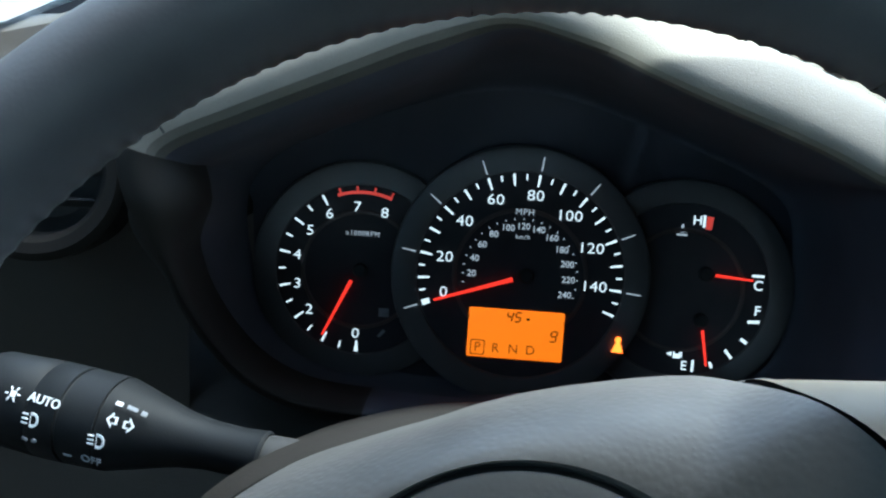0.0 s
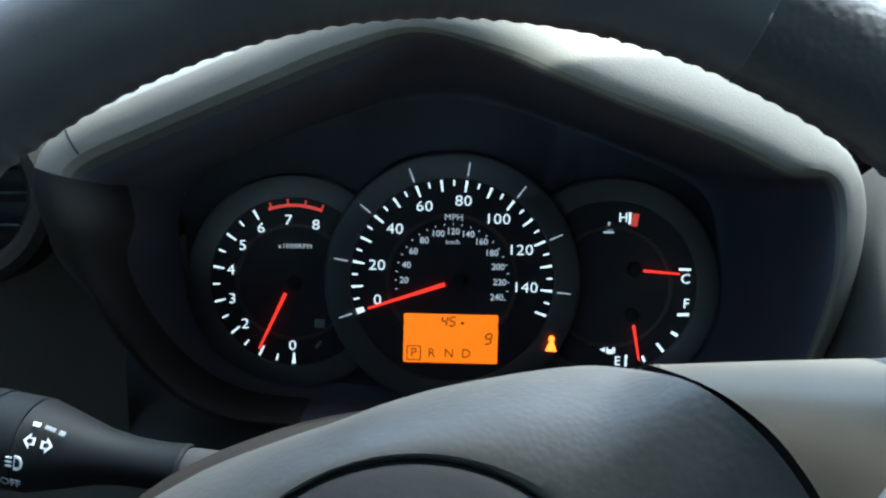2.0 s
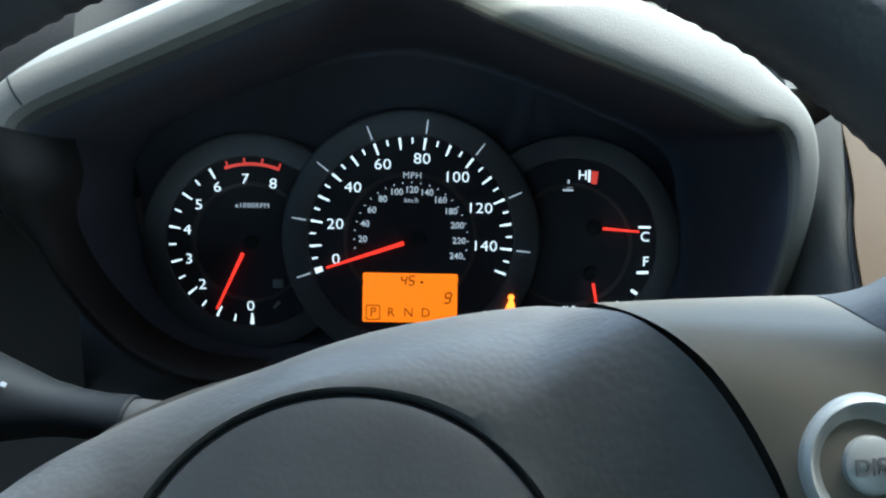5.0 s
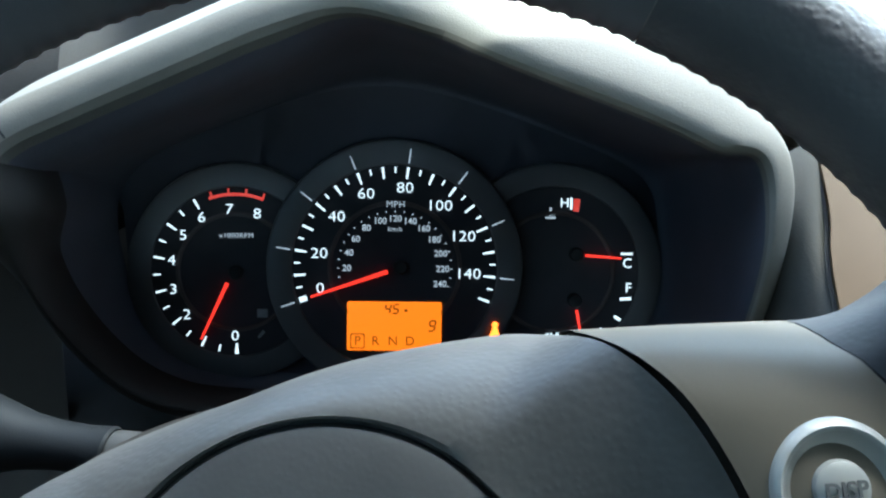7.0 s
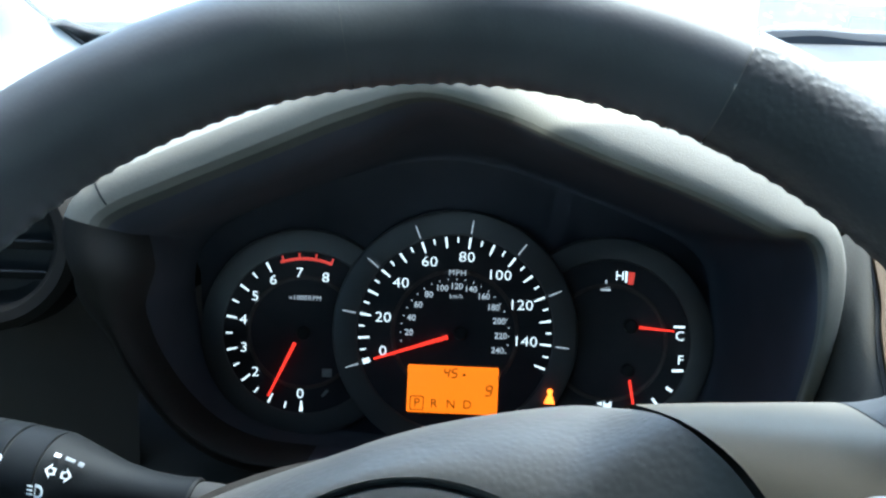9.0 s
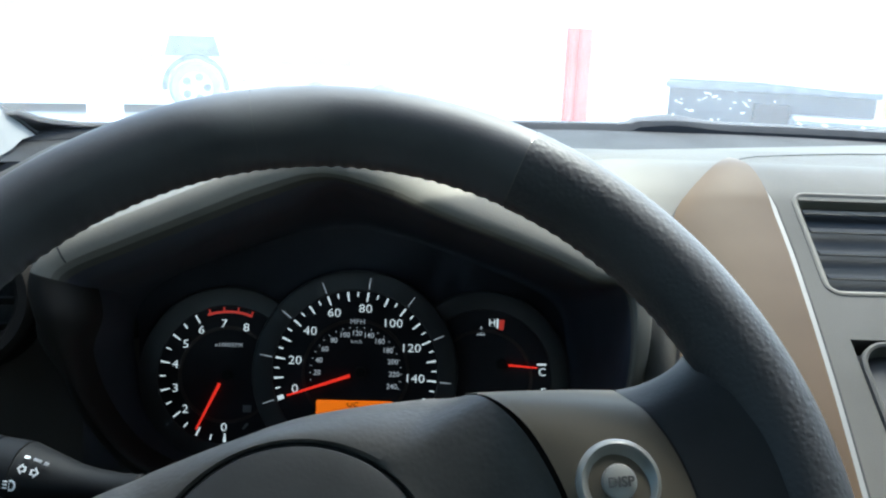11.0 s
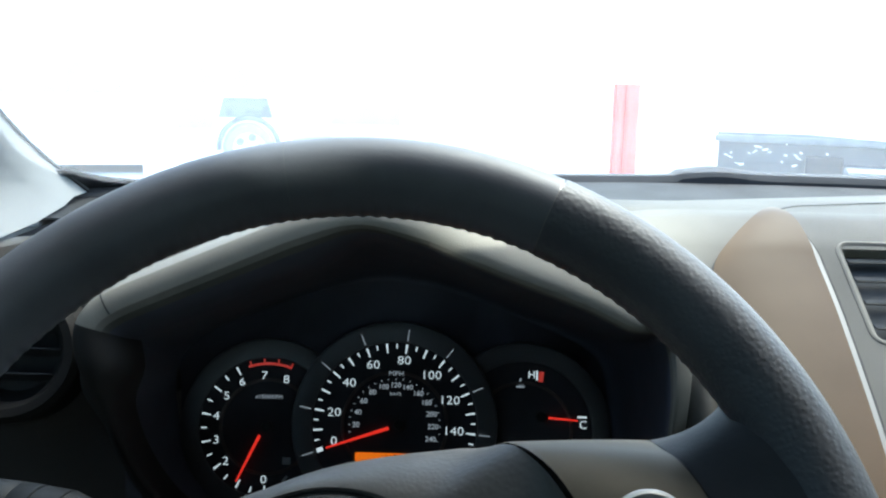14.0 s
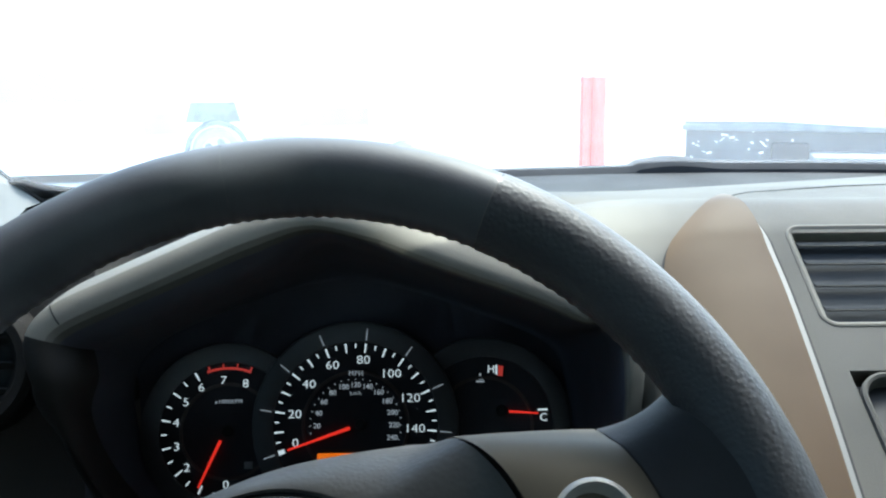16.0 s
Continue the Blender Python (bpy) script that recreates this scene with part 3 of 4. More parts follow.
def segment_digit(digit, x, z, w, h):
    """A slanted seven-segment figure of the amber screen."""
    lines = {"a": (0, 1, 1, 1), "b": (1, 0.5, 1, 1), "c": (1, 0, 1, 0.5), "d": (0, 0, 1, 0), "e": (0, 0, 0, 0.5), "f": (0, 0.5, 0, 1), "g": (0, 0.5, 1, 0.5)}
    ob = part("digit", bmesh.new(), M["segment"], screen, "dark seven-segment figure")
    bm = bmesh.new()
    for key in LIT[digit]:
        ends = [Vector((x + (u - 0.5) * w + 0.22 * (v - 0.5) * h, z + (v - 0.5) * h)) for u, v in (lines[key][:2], lines[key][2:])]
        way = (ends[1] - ends[0]).normalized() * 0.00025
        side = Vector((-way.y, way.x)) * 1.5
        p, q = ends[0] + way, ends[1] - way
        bm.faces.new([bm.verts.new((v.x, -0.0053, v.y)) for v in (p - side, q - side, q + side, p + side)])
    bm.to_mesh(ob.data)
    bm.free()


for digit, x, z, w, h in (("4", -0.0034, -0.0214, 0.0027, 0.0048), ("5", 0.0008, -0.0214, 0.0027, 0.0048), ("9", 0.0196, -0.0302, 0.0030, 0.0054)):
    segment_digit(digit, x, z, w, h)
for words, x in (("P", -0.0191), ("R", -0.0098), ("N", -0.0007), ("D", 0.0082)):
    figure(words, x, -0.0384, 0.0068, screen, -0.0053, M["segment"], bold=-0.00005)
part("gear_box", grid_bm([[(-0.0191 + x, -0.0053, -0.0384 + z) for x, z in round_rect(0, 0, 0.0066 + o, 0.0070 + o, 0.001)] for o in (0.0, 0.0009)], close_u=True, thick=0.0002), M["segment"], screen)
for i in range(3):
    part("faint_bar", bar_bm((-0.0196 + i * 0.0024, -0.0302), (-0.0180 + i * 0.0024, -0.0302), 0.0013, 0.0013, 0.0002, -0.0051), M["amber"], screen)
part("degree_mark", bar_bm((0.0052, -0.0222), (0.0068, -0.0222), 0.0012, 0.0012, 0.0002, -0.0051), M["segment"], screen)

# tachometer
TX, TZ, YT = -0.0825, -0.0035, -0.0004
tach = dial_part("tachometer", TX, TZ, 0.0440, YT, 0.0300)
ring_part(TX, TZ, 0.0440, 0.0565, -0.0012, -0.0026, tach)
for k in range(0, 33):
    rev = k / 4
    deg = 180 + 25 * rev
    if rev > 6.2 or (k % 2 and rev > 1.01) or (k % 2 == 1 and rev < 1 and k != 1 and k != 3):
        continue
    if k % 4 == 0:
        tick(TX, TZ, deg, 0.0432, 0.0375, 0.0021 if k == 0 else 0.0012, 0.0008, M["white_mark"], tach, YT)
    elif k % 2 == 0:
        tick(TX, TZ, deg, 0.0428, 0.0392, 0.0009, 0.0008, M["white_mark"], tach, YT)
for rev in (6.5, 7.0, 7.5, 8.0):
    tick(TX, TZ, 180 + 25 * rev, 0.0436, 0.0404 if rev in (7.0, 8.0) else 0.0412, 0.0010, 0.0009, M["red_mark"], tach, YT - 0.0001)
arc = [(radians(180 + 25 * (6.4 + 1.63 * i / 16))) for i in range(17)]
part("red_arc", grid_bm([[(TX + r * math.sin(a), YT - 0.0004, TZ + r * math.cos(a)) for a in arc] for r in (0.0396, 0.0412)], thick=0.0002), M["red_mark"], tach, "red warning arc")
for words, x, z in (("0", -0.0832, -0.0372), ("2", -0.1082, -0.0262), ("3", -0.1150, -0.0130), ("4", -0.1157, 0.0022), ("5", -0.1096, 0.0153), ("6", -0.1000, 0.0246), ("7", -0.0858, 0.0290), ("8", -0.0714, 0.0268)):
    figure(words, x, z, 0.0075, tach, YT - 0.0006, wide=1.15, bold=-0.00006)
figure("x1000RPM", -0.0822, 0.0155, 0.0036, tach, YT - 0.0006, M["dim_mark"], spread=1.15)
needle("needle", TX, TZ, (-0.0866, -0.0090), (-0.1003, -0.0385), 0.0019, 0.0010, tach)
part("telltale", box_bm((0.0054, 0.0004, 0.0046), 0.0003, at=(-0.0690, YT - 0.0003, -0.0250)), M["print_dim"], tach, "unlit grey telltale")
part("telltale", bar_bm((-0.0712, -0.0380), (-0.0682, -0.0345), 0.0014, 0.0018, 0.0003, YT), M["print_dim"], tach, "unlit grey telltale")

# fuel and temperature gauge
GX, GZ = 0.0830, -0.0020
gauge = dial_part("fuel_temperature_gauge", GX, GZ, 0.0445, YT, 0.0310)
ring_part(GX, GZ, 0.0445, 0.0570, -0.0012, -0.0026, gauge)
for p0, p1, w in (((0.1180, 0.0081), (0.1242, 0.0081), 0.0012), ((0.1182, -0.0158), (0.1242, -0.0155), 0.0015), ((0.1155, -0.0250), (0.1188, -0.0270), 0.0016), ((0.1082, -0.0312), (0.1118, -0.0356), 0.0014), ((0.1009, -0.0382), (0.1022, -0.0412), 0.0013), ((0.0924, -0.0378), (0.0924, -0.0440), 0.0012), ((0.0914, 0.0310), (0.0914, 0.0372), 0.0012)):
    part("tick", bar_bm(p0, p1, w, w, 0.0003, YT), M["white_mark"], gauge)
part("red_block", bar_bm((0.0938, 0.0300), (0.0944, 0.0366), 0.0030, 0.0034, 0.0003, YT), M["red_mark"], gauge, "red overheating block")
for words, x, z, s in (("C", 0.1215, 0.0030, 0.0072), ("F", 0.1224, -0.0100, 0.0072), ("E", 0.0878, -0.0412, 0.0068), ("H", 0.0879, 0.0343, 0.0068)):
    figure(words, x, z, s, gauge, YT - 0.0006)
needle("needle", 0.0945, 0.0076, (0.0990, 0.0073), (0.1178, 0.0060), 0.0014, 0.0009, gauge)
needle("needle", 0.0940, -0.0165, (0.0951, -0.0215), (0.0986, -0.0398), 0.0014, 0.0009, gauge)
pump = part("fuel_pump_sign", box_bm((0.0036, 0.0003, 0.0044), 0.0003, at=(0.0838, YT - 0.0003, -0.0352)), M["white_mark"], gauge)
part("pump_window", box_bm((0.0022, 0.0002, 0.0015), 0.0001, at=(0.0838, YT - 0.0006, -0.0342)), M["face"], pump)
part("hose", bar_bm((0.0862, -0.0370), (0.0862, -0.0334), 0.0006, 0.0006, 0.0003, YT), M["white_mark"], gauge)
part("arrow", bar_bm((0.0812, -0.0353), (0.0786, -0.0353), 0.0026, 0.0002, 0.0003, YT), M["white_mark"], gauge)
part("thermometer_sign", bar_bm((0.0806, 0.0276), (0.0808, 0.0320), 0.0012, 0.0010, 0.0003, YT), M["dim_mark"], gauge)
part("wave", bar_bm((0.0780, 0.0266), (0.0834, 0.0266), 0.0010, 0.0010, 0.0003, YT), M["dim_mark"], gauge)
part("wave", bar_bm((0.0784, 0.0282), (0.0830, 0.0282), 0.0006, 0.0006, 0.0003, YT), M["dim_mark"], gauge)
# lit warning lamp between the dials
lamp = part("warning_lamp", lathe_bm([(0.0001, -0.0088), (0.0013, -0.0088), (0.0016, -0.0078)], 16, 0.0522, -0.0288), M["warn"], cluster, "lit amber warning sign")
part("lamp_body", bar_bm((0.0522, -0.0302), (0.0520, -0.0352), 0.0022, 0.0058, 0.0003, -0.0082), M["warn"], lamp)

# ---- hood of the cluster ----
hood = thing("instrument_hood", DIAL, "taupe instrument hood with a charcoal inner shroud", "instrument hood")
LIP = [(-0.1495, 0.032), (-0.1550, 0.0505), (-0.147, 0.0620), (-0.120, 0.0748), (-0.0966, 0.0851), (-0.0734, 0.0953), (-0.0503, 0.1052), (-0.0273, 0.1118), (-0.0041, 0.1140), (0.0193, 0.1112), (0.0427, 0.1022), (0.065, 0.0938), (0.0895, 0.0851), (0.1129, 0.0760), (0.1355, 0.0652), (0.1465, 0.0585), (0.1508, 0.0480), (0.1517, 0.030), (0.1515, 0.0), (0.1506, -0.028), (0.1485, -0.050), (0.135, -0.0650), (0.085, -0.0670), (0.040, -0.0675), (0.0, -0.0665), (-0.040, -0.0655), (-0.0716, -0.0640), (-0.104, -0.0605), (-0.1265, -0.0500), (-0.1400, -0.0330), (-0.1465, -0.0120), (-0.1480, 0.010)]
NL = 160
loop = [p for p in spline([(x, 0, z) for x, z in LIP + LIP[:1]], NL + 1)][:-1]


def lip_y(x, z):
    """How far the lip stands out; it falls back towards the foot, later on the passenger's side."""
    low = 0.06 + 0.045 * min(max(x / 0.12, 0.0), 1.0)
    f = min(max((z + low) / (low + 0.04), 0.0), 1.0)
    return -0.050 - 0.070 * f * f * (3 - 2 * f)


norms = []
for i, p in enumerate(loop):
    t = (loop[(i + 1) % NL] - loop[i - 1]).normalized()
    norms.append(Vector((-t.z, 0, t.x)))


def broad(p):
    """The rolled face of the lip is broader on the passenger's half."""
    f = min(max((p.x + 0.03) / 0.05, 0.0), 1.0) * min(max((0.150 - p.x) / 0.020, 0.0), 1.0)
    return 0.0075 * f * f * (3 - 2 * f)


def thin(p):
    """On the driver's half the lip is thinner and rolls further in."""
    return min(max(-p.x / 0.05, 0.0), 1.0) * min(max((p.z - 0.01) / 0.03, 0.0), 1.0)


def shallow(p):
    """Below the passenger's corner the roll gets shallow and the shroud comes forward."""
    f = min(max((p.x - 0.125) / 0.03, 0.0), 1.0) * min(max((0.056 - p.z) / 0.036, 0.0), 1.0)
    return 0.72 * f * f * (3 - 2 * f)


def lip_row(k, pick=None):
    """Row k of the lip: the broad roll of the passenger's half, turning into a soft roll under a crisp ridge on the driver's half."""
    (off, dy), (off_l, dy_l) = PROF[k], PROF_L[k]
    out = []
    for i, (p, n) in enumerate(zip(loop, norms)):
        slim = min(max((p.x - 0.125) / 0.03, 0.0), 1.0)
        taper = slim * min(max((0.045 - p.z) / 0.065, 0.0), 1.0)
        wide = off * (1 - 0.60 * slim - 0.18 * taper) if off > 0 else off
        if p.x < 0.10:
            wide *= 1 - 0.5 * min(max((0.03 - p.z) / 0.03, 0.0), 1.0)
        more = broad(p) * min(max((0.0120 - off) / 0.0120, 0.0), 1.0)
        wide -= more
        deep = dy * (1 - 0.85 * slim) if 7 <= k <= 15 else dy * (1 - shallow(p)) if k < 7 else dy
        w = thin(p)
        w = w * w * (3 - 2 * w)
        deep -= 0.45 * more
        q = p + n * (wide + (off_l - wide) * w)
        out.append((q.x, lip_y(p.x, p.z) + deep + (dy_l - deep) * w, q.z))
    return out if pick is None else [out[i % NL] for i in pick]


PROF = [(-0.0020, 0.0400), (-0.0020, 0.0300), (-0.0019, 0.0200), (-0.0016, 0.0125), (-0.0010, 0.0080), (-0.0001, 0.0048), (0.0011, 0.0026), (0.0027, 0.0013), (0.0046, 0.0012), (0.0070, 0.0022), (0.0104, 0.0046), (0.0140, 0.0077), (0.0170, 0.0106), (0.0196, 0.0136), (0.0216, 0.0172), (0.0230, 0.0225), (0.0240, 0.0320), (0.0245, 0.05), (0.0245, 0.10), (0.0240, 0.17)]
PROF_L = [(-0.0152, 0.0340)] + [(0.0022 - 0.0170 * math.cos(radians(u)), 0.026 - 0.026 * math.sin(radians(u))) for u in (12, 26, 40, 54, 66, 78, 91, 105, 120)] + [(0.0111, 0.0040), (0.0115, 0.0048), (0.0120, 0.0062), (0.0132, 0.0095), (0.0150, 0.0150), (0.0182, 0.0250), (0.0217, 0.037), (0.0255, 0.05), (0.0315, 0.08), (0.0320, 0.17)]
tail = lip_row(0)
inner = []


def eased(line, i, reach=9):
    """The closed line with its corners rounded off."""
    near = [Vector(line[(i + k) % NL]) for k in range(-reach, reach + 1)]
    return sum(near, Vector()) / len(near)


for f in [i / 16 for i in range(17)]:
    row = []
    for i in range(NL):
        p, t, end = eased(loop, i), eased(tail, i), Vector(tail[i])
        back, turn = Vector((p.x * (0.955 if p.x < 0 else 0.91), 0.0008, p.z * 0.86 - 0.002)), Vector((t.x, -0.0006, t.z))
        row.append(back.lerp(turn, f).lerp(turn.lerp(end, f), f))
    inner.append(row)
bm = bmesh.new()
plate = [bm.verts.new((p.x * 0.945, 0.0035, p.z * 0.915 - 0.002)) for p in loop]
bm.faces.new(plate)
bmesh.ops.solidify(bm, geom=bm.faces[:], thickness=0.002)
part("back_plate", bm, M["shroud"], cluster)
part("inner_shroud", grid_bm(inner, close_u=True), M["shroud"], hood, "charcoal inner shroud")
up = list(range(6, 82))
left_end = list(range(-30, 7))
turn_down = list(range(81, 106))
low = list(range(105, NL - 29))
half = 46
# darker tones step down under the lip, putting its shade into the colour
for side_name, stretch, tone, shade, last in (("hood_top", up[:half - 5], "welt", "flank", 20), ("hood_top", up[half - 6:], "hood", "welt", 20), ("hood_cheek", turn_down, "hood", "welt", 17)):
    part(side_name, grid_bm([lip_row(k, stretch) for k in range(6, last)]), M["hood"], hood, "taupe rolled lip, lightened for the light it catches")
    part("upper_welt", grid_bm([lip_row(k, stretch) for k in range(5, 7)]), M[tone], hood, "taupe step towards the shade under the lip")
    part("welt", grid_bm([lip_row(k, stretch) for k in range(4, 6)]), M[shade], hood, "darker taupe step of painted shade under the lip")
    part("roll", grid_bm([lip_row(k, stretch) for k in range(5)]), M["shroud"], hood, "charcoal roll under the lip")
# near-black brown stands in for the shade on this taupe end
part("hood_end", grid_bm([lip_row(k, left_end) for k in range(17)]), M["column"], hood, "end of the lip, coloured dark for shade")
# flank between the end of the lip and the blade trim
rows = []
for i in range(77, 106):
    p, z = Vector(lip_row(15)[i]), loop[i].z
    u = min(max((0.0635 - z) / 0.115, 0.0), 1.0)
    q = Vector((0.1838 - 0.0145 * u, -0.0755 - 0.092 * u, z + 0.55 * max(0.0, z - 0.028)))
    rows.append([p.lerp(q, f) - Vector((0, 0.004 * math.sin(math.pi * f), 0)) for f in (0.0, 0.25, 0.5, 0.75, 1.0)])
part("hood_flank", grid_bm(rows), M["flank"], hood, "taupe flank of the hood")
part("lower_lip", grid_bm([lip_row(k, low) for k in range(17)]), M["shroud"], hood, "charcoal lower lip")

# fine joint near the driver's end of the lip
ahead = (loop[11] - loop[10]).normalized() * 0.0009
rows = []
for k in range(6, 17):
    q = Vector(lip_row(k, [10])[0]) + norms[10] * 0.0003 - Vector((0, 0.0003, 0))
    rows.append([q, q + ahead])
part("end_joint", grid_bm(rows), M["gap"], hood)

# round air vent beside the hood
side_vent = thing("side_air_vent", DIAL @ pose(-0.2280, -0.0560, 0.0405, 0, 0, 8), "black round air vent at the end of the dashboard", "air vent")
part("vent_ring", lathe_bm([(0.0300, 0.012), (0.0310, -0.004), (0.0335, -0.0075), (0.0385, -0.0080), (0.0425, -0.004), (0.0435, 0.01), (0.0435, 0.06)], 64), M["column"], side_vent, "dark brown ring")
part("vent_cup", lathe_bm([(0.0002, 0.020), (0.024, 0.018), (0.0312, 0.008)], 48), M["gap"], side_vent)
for z in (-0.015, 0.0, 0.015):
    bm = box_bm((2 * math.sqrt(0.0300 ** 2 - z * z), 0.012, 0.0014), 0.0004, 1)
    bm.transform(pose(0, 0.006, z, -20))
    part("slat", bm, M["gap"], side_vent)


# ---- steering wheel (x right, y away from the driver, z up, turned a little to the left) ----
wheel = thing("steering_wheel", WHEEL, "black leather steering wheel with grained pad and silver-beige spokes", "steering wheel")
RC, RT = 0.1705, 0.0152
COS, SIN = math.cos(radians(STEER)), math.sin(radians(STEER))


def turned(x, y, z):
    """From the upright frame of the column into the turned frame of the wheel."""
    return Vector((x * COS + z * SIN, y, z * COS - x * SIN))


def rim_bm(a0, a1, n, fat=0.0, scallop=0.00042):
    """A stretch of the rim from a0 to a1 degrees clockwise from the top; laced edge inside."""
    rows = []
    for i in range(n + 1):
        a = radians(a0 + (a1 - a0) * i / n)
        col = []
        for k in range(28):
            b = 2 * math.pi * k / 28
            inside = max(0.0, -math.cos(b + 0.30)) ** 18
            r = RT + fat + scallop * inside * (1 - 2 * abs(math.sin(94 * a))) * (0.7 + 0.6 * noise.noise((a * 23, 0.5, 0))) - 0.0005 * (max(0.0, -math.cos(b + 0.75)) ** 30)
            rad = RC + r * math.cos(b)
            col.append((rad * math.sin(a), 1.12 * r * math.sin(b), rad * math.cos(a)))
        rows.append(col)
    return grid_bm(rows, close_u=True)


SEAM_R, SEAM_L = 24.4 + STEER, -10.0 + STEER
rim = part("rim", rim_bm(SEAM_R + 0.07, SEAM_R + 125, 480, fat=0.0003), M["rim_grain"], wheel, "pebbled leather grip of the rim")
part("rim_lower", rim_bm(SEAM_R + 124.9, SEAM_L - 0.03 + 360, 700), M["rim_smooth"], wheel, "smooth leather rim")
part("rim_top_cover", rim_bm(SEAM_L + 0.02, SEAM_R - 0.06, 160), M["rim_smooth"], wheel, "smooth leather cover at the top of the rim")
for at in (SEAM_L, SEAM_R):
    # thread paled and glossed to put the joint's glint into it
    part("seam_ring", rim_bm(at - 0.45, at + 0.40, 4, fat=-0.0002, scallop=0), M["thread"], wheel, "pale glossy thread, for the bright notch in the joint")
# lacing stitches on the inner edge
st = box_bm((0.0008, 0.0056, 0.0006), 0.0002, 1)
stitch_me = bpy.data.meshes.new("stitch")
st.to_mesh(stitch_me)
st.free()
stitch_me.materials.append(M["stitch"])
for i in range(0, 94):
    deg = i * 360 / 94 + 0.9
    if not (deg < 105 or deg > 255):
        continue
    a = radians(deg)
    rr = RC - RT + 0.0014
    ob = mesh_part("stitch", stitch_me, rim)
    ob.matrix_basis = pose(rr * math.sin(a), 0.0040, rr * math.cos(a), 0, deg, 0) @ pose(0, 0, 0, 0, 0, 24)

# pad: loops from the round centre cover out to the shoulder that rolls back
BX, BZ, BR = -0.006, 0.002, 0.0504


def along_keys(keys, d):
    for (d0, r0), (d1, r1) in zip(keys, keys[1:]):
        if d0 <= d <= d1:
            return r0 + (r1 - r0) * (d - d0) / (d1 - d0)
    return keys[-1][1]


EDGE_R = [(-180, 0.082), (-110, 0.0895), (-88, 0.0890), (-76, 0.0902), (-69, 0.0908), (-60, 0.0905), (-47, 0.0850), (-38, 0.0780), (-28, 0.0715), (-14, 0.0668), (0, 0.0672), (11, 0.0693), (20, 0.0722), (28, 0.0760), (38, 0.0835), (46, 0.0908), (50, 0.0913), (56, 0.0908), (63, 0.0902), (75, 0.0890), (90, 0.0888), (110, 0.0895), (180, 0.082)]
EDGE_Y = [(-180, 0.0), (-110, 0.0), (-85, -0.005), (-66, 0.0), (-59, 0.008), (-53, 0.026), (-46, 0.054), (-38, 0.062), (38, 0.062), (46, 0.052), (48.6, 0.032), (50.5, 0.018), (53, 0.0095), (57, 0.0025), (63.5, -0.0035), (70, -0.0055), (85, -0.0075), (110, -0.002), (180, 0.0)]
c0 = turned(BX, 0, BZ)
rows = []
for f, g in ((0.0, None), (0.0, 0.02), (0.035, 0.0), (0.12, 0.012), (0.25, 0.05), (0.40, 0.115), (0.55, 0.21), (0.68, 0.32), (0.80, 0.46), (0.90, 0.64), (0.96, 0.80), (1.0, 1.0), (0.985, 1.25)):
    row = []
    for i in range(240):
        deg = -180 + i * 1.5
        a = radians(deg)
        inner_p = Vector((c0.x + (BR + 0.0012) * math.sin(a), 0, c0.z + (BR + 0.0012) * math.cos(a)))
        e = sum(along_keys(EDGE_R, min(max(deg + k, -180), 180)) for k in (-5, -2.5, 0, 2.5, 5)) / 5
        outer_p = Vector((e * math.sin(a), 0, e * math.cos(a)))
        yb = sum(along_keys(EDGE_Y, min(max(deg + k, -180), 180)) for k in (-2, -1, 0, 1, 2)) / 5
        q = inner_p.lerp(outer_p, f)
        y = 0.0135 if g is None else 0.0082 + (yb - 0.0082) * min(g, 1.0) + (0.02 if g > 1 else 0.0)
        row.append((q.x, y, q.z))
    rows.append(row)
part("airbag_pad", grid_bm(rows, close_u=True), M["pad"], wheel, "grained dark grey airbag pad")
part("centre_cover", lathe_bm([(0.0001, 0.0052), (0.020, 0.0056), (0.040, 0.0070), (0.0474, 0.0080), (0.0497, 0.0091), (0.0506, 0.0112), (0.0508, 0.016)], 96, c0.x, c0.z), M["cover"], wheel, "round centre cover")
part("cover_groove", lathe_bm([(0.0480, 0.0118), (0.0535, 0.0118)], 96, c0.x, c0.z), M["gap"], wheel)
# plain oval boss where a maker's mark sits
bm = lathe_bm([(0.0001, 0.0020), (0.012, 0.0022), (0.0165, 0.0034), (0.0180, 0.0052), (0.0182, 0.0066)], 48)
bm.transform(Matrix.Translation((c0.x, 0, c0.z)) @ Matrix.Diagonal((1.25, 1, 0.9, 1)))
part("centre_boss", bm, M["black"], wheel, "plain dark oval boss")

# spokes: silver-beige panel, then a leather root that flows into the rim
SEAM = [(0.0520, 0.066, 0.0765), (0.0515, 0.045, 0.0765), (0.0520, 0.028, 0.0748), (0.0570, 0.012, 0.0711), (0.0630, 0.0035, 0.0662), (0.0700, -0.003, 0.0582), (0.0776, -0.0055, 0.0456), (0.0840, -0.0063, 0.0306), (0.0880, -0.005, 0.0100), (0.0890, 0.000, -0.0120)]
EDGE = [(0.1140, 0.066, 0.0800), (0.1110, 0.045, 0.0800), (0.1095, 0.028, 0.0770), (0.1115, 0.015, 0.0715), (0.1150, 0.006, 0.0660), (0.1210, 0.000, 0.0551), (0.1262, -0.003, 0.0420), (0.1290, -0.004, 0.0307), (0.1305, -0.003, 0.0120), (0.1300, 0.000, -0.0120)]
ROOT = [(0.1390, 0.034, 0.0930), (0.1375, 0.020, 0.0915), (0.1385, 0.004, 0.0895), (0.1415, -0.0090, 0.0850), (0.1465, -0.0145, 0.0772), (0.1542, -0.0164, 0.0633), (0.1616, -0.0168, 0.0440), (0.1656, -0.0169, 0.0290), (0.1681, -0.0169, 0.0105), (0.1677, -0.0165, -0.0120)]


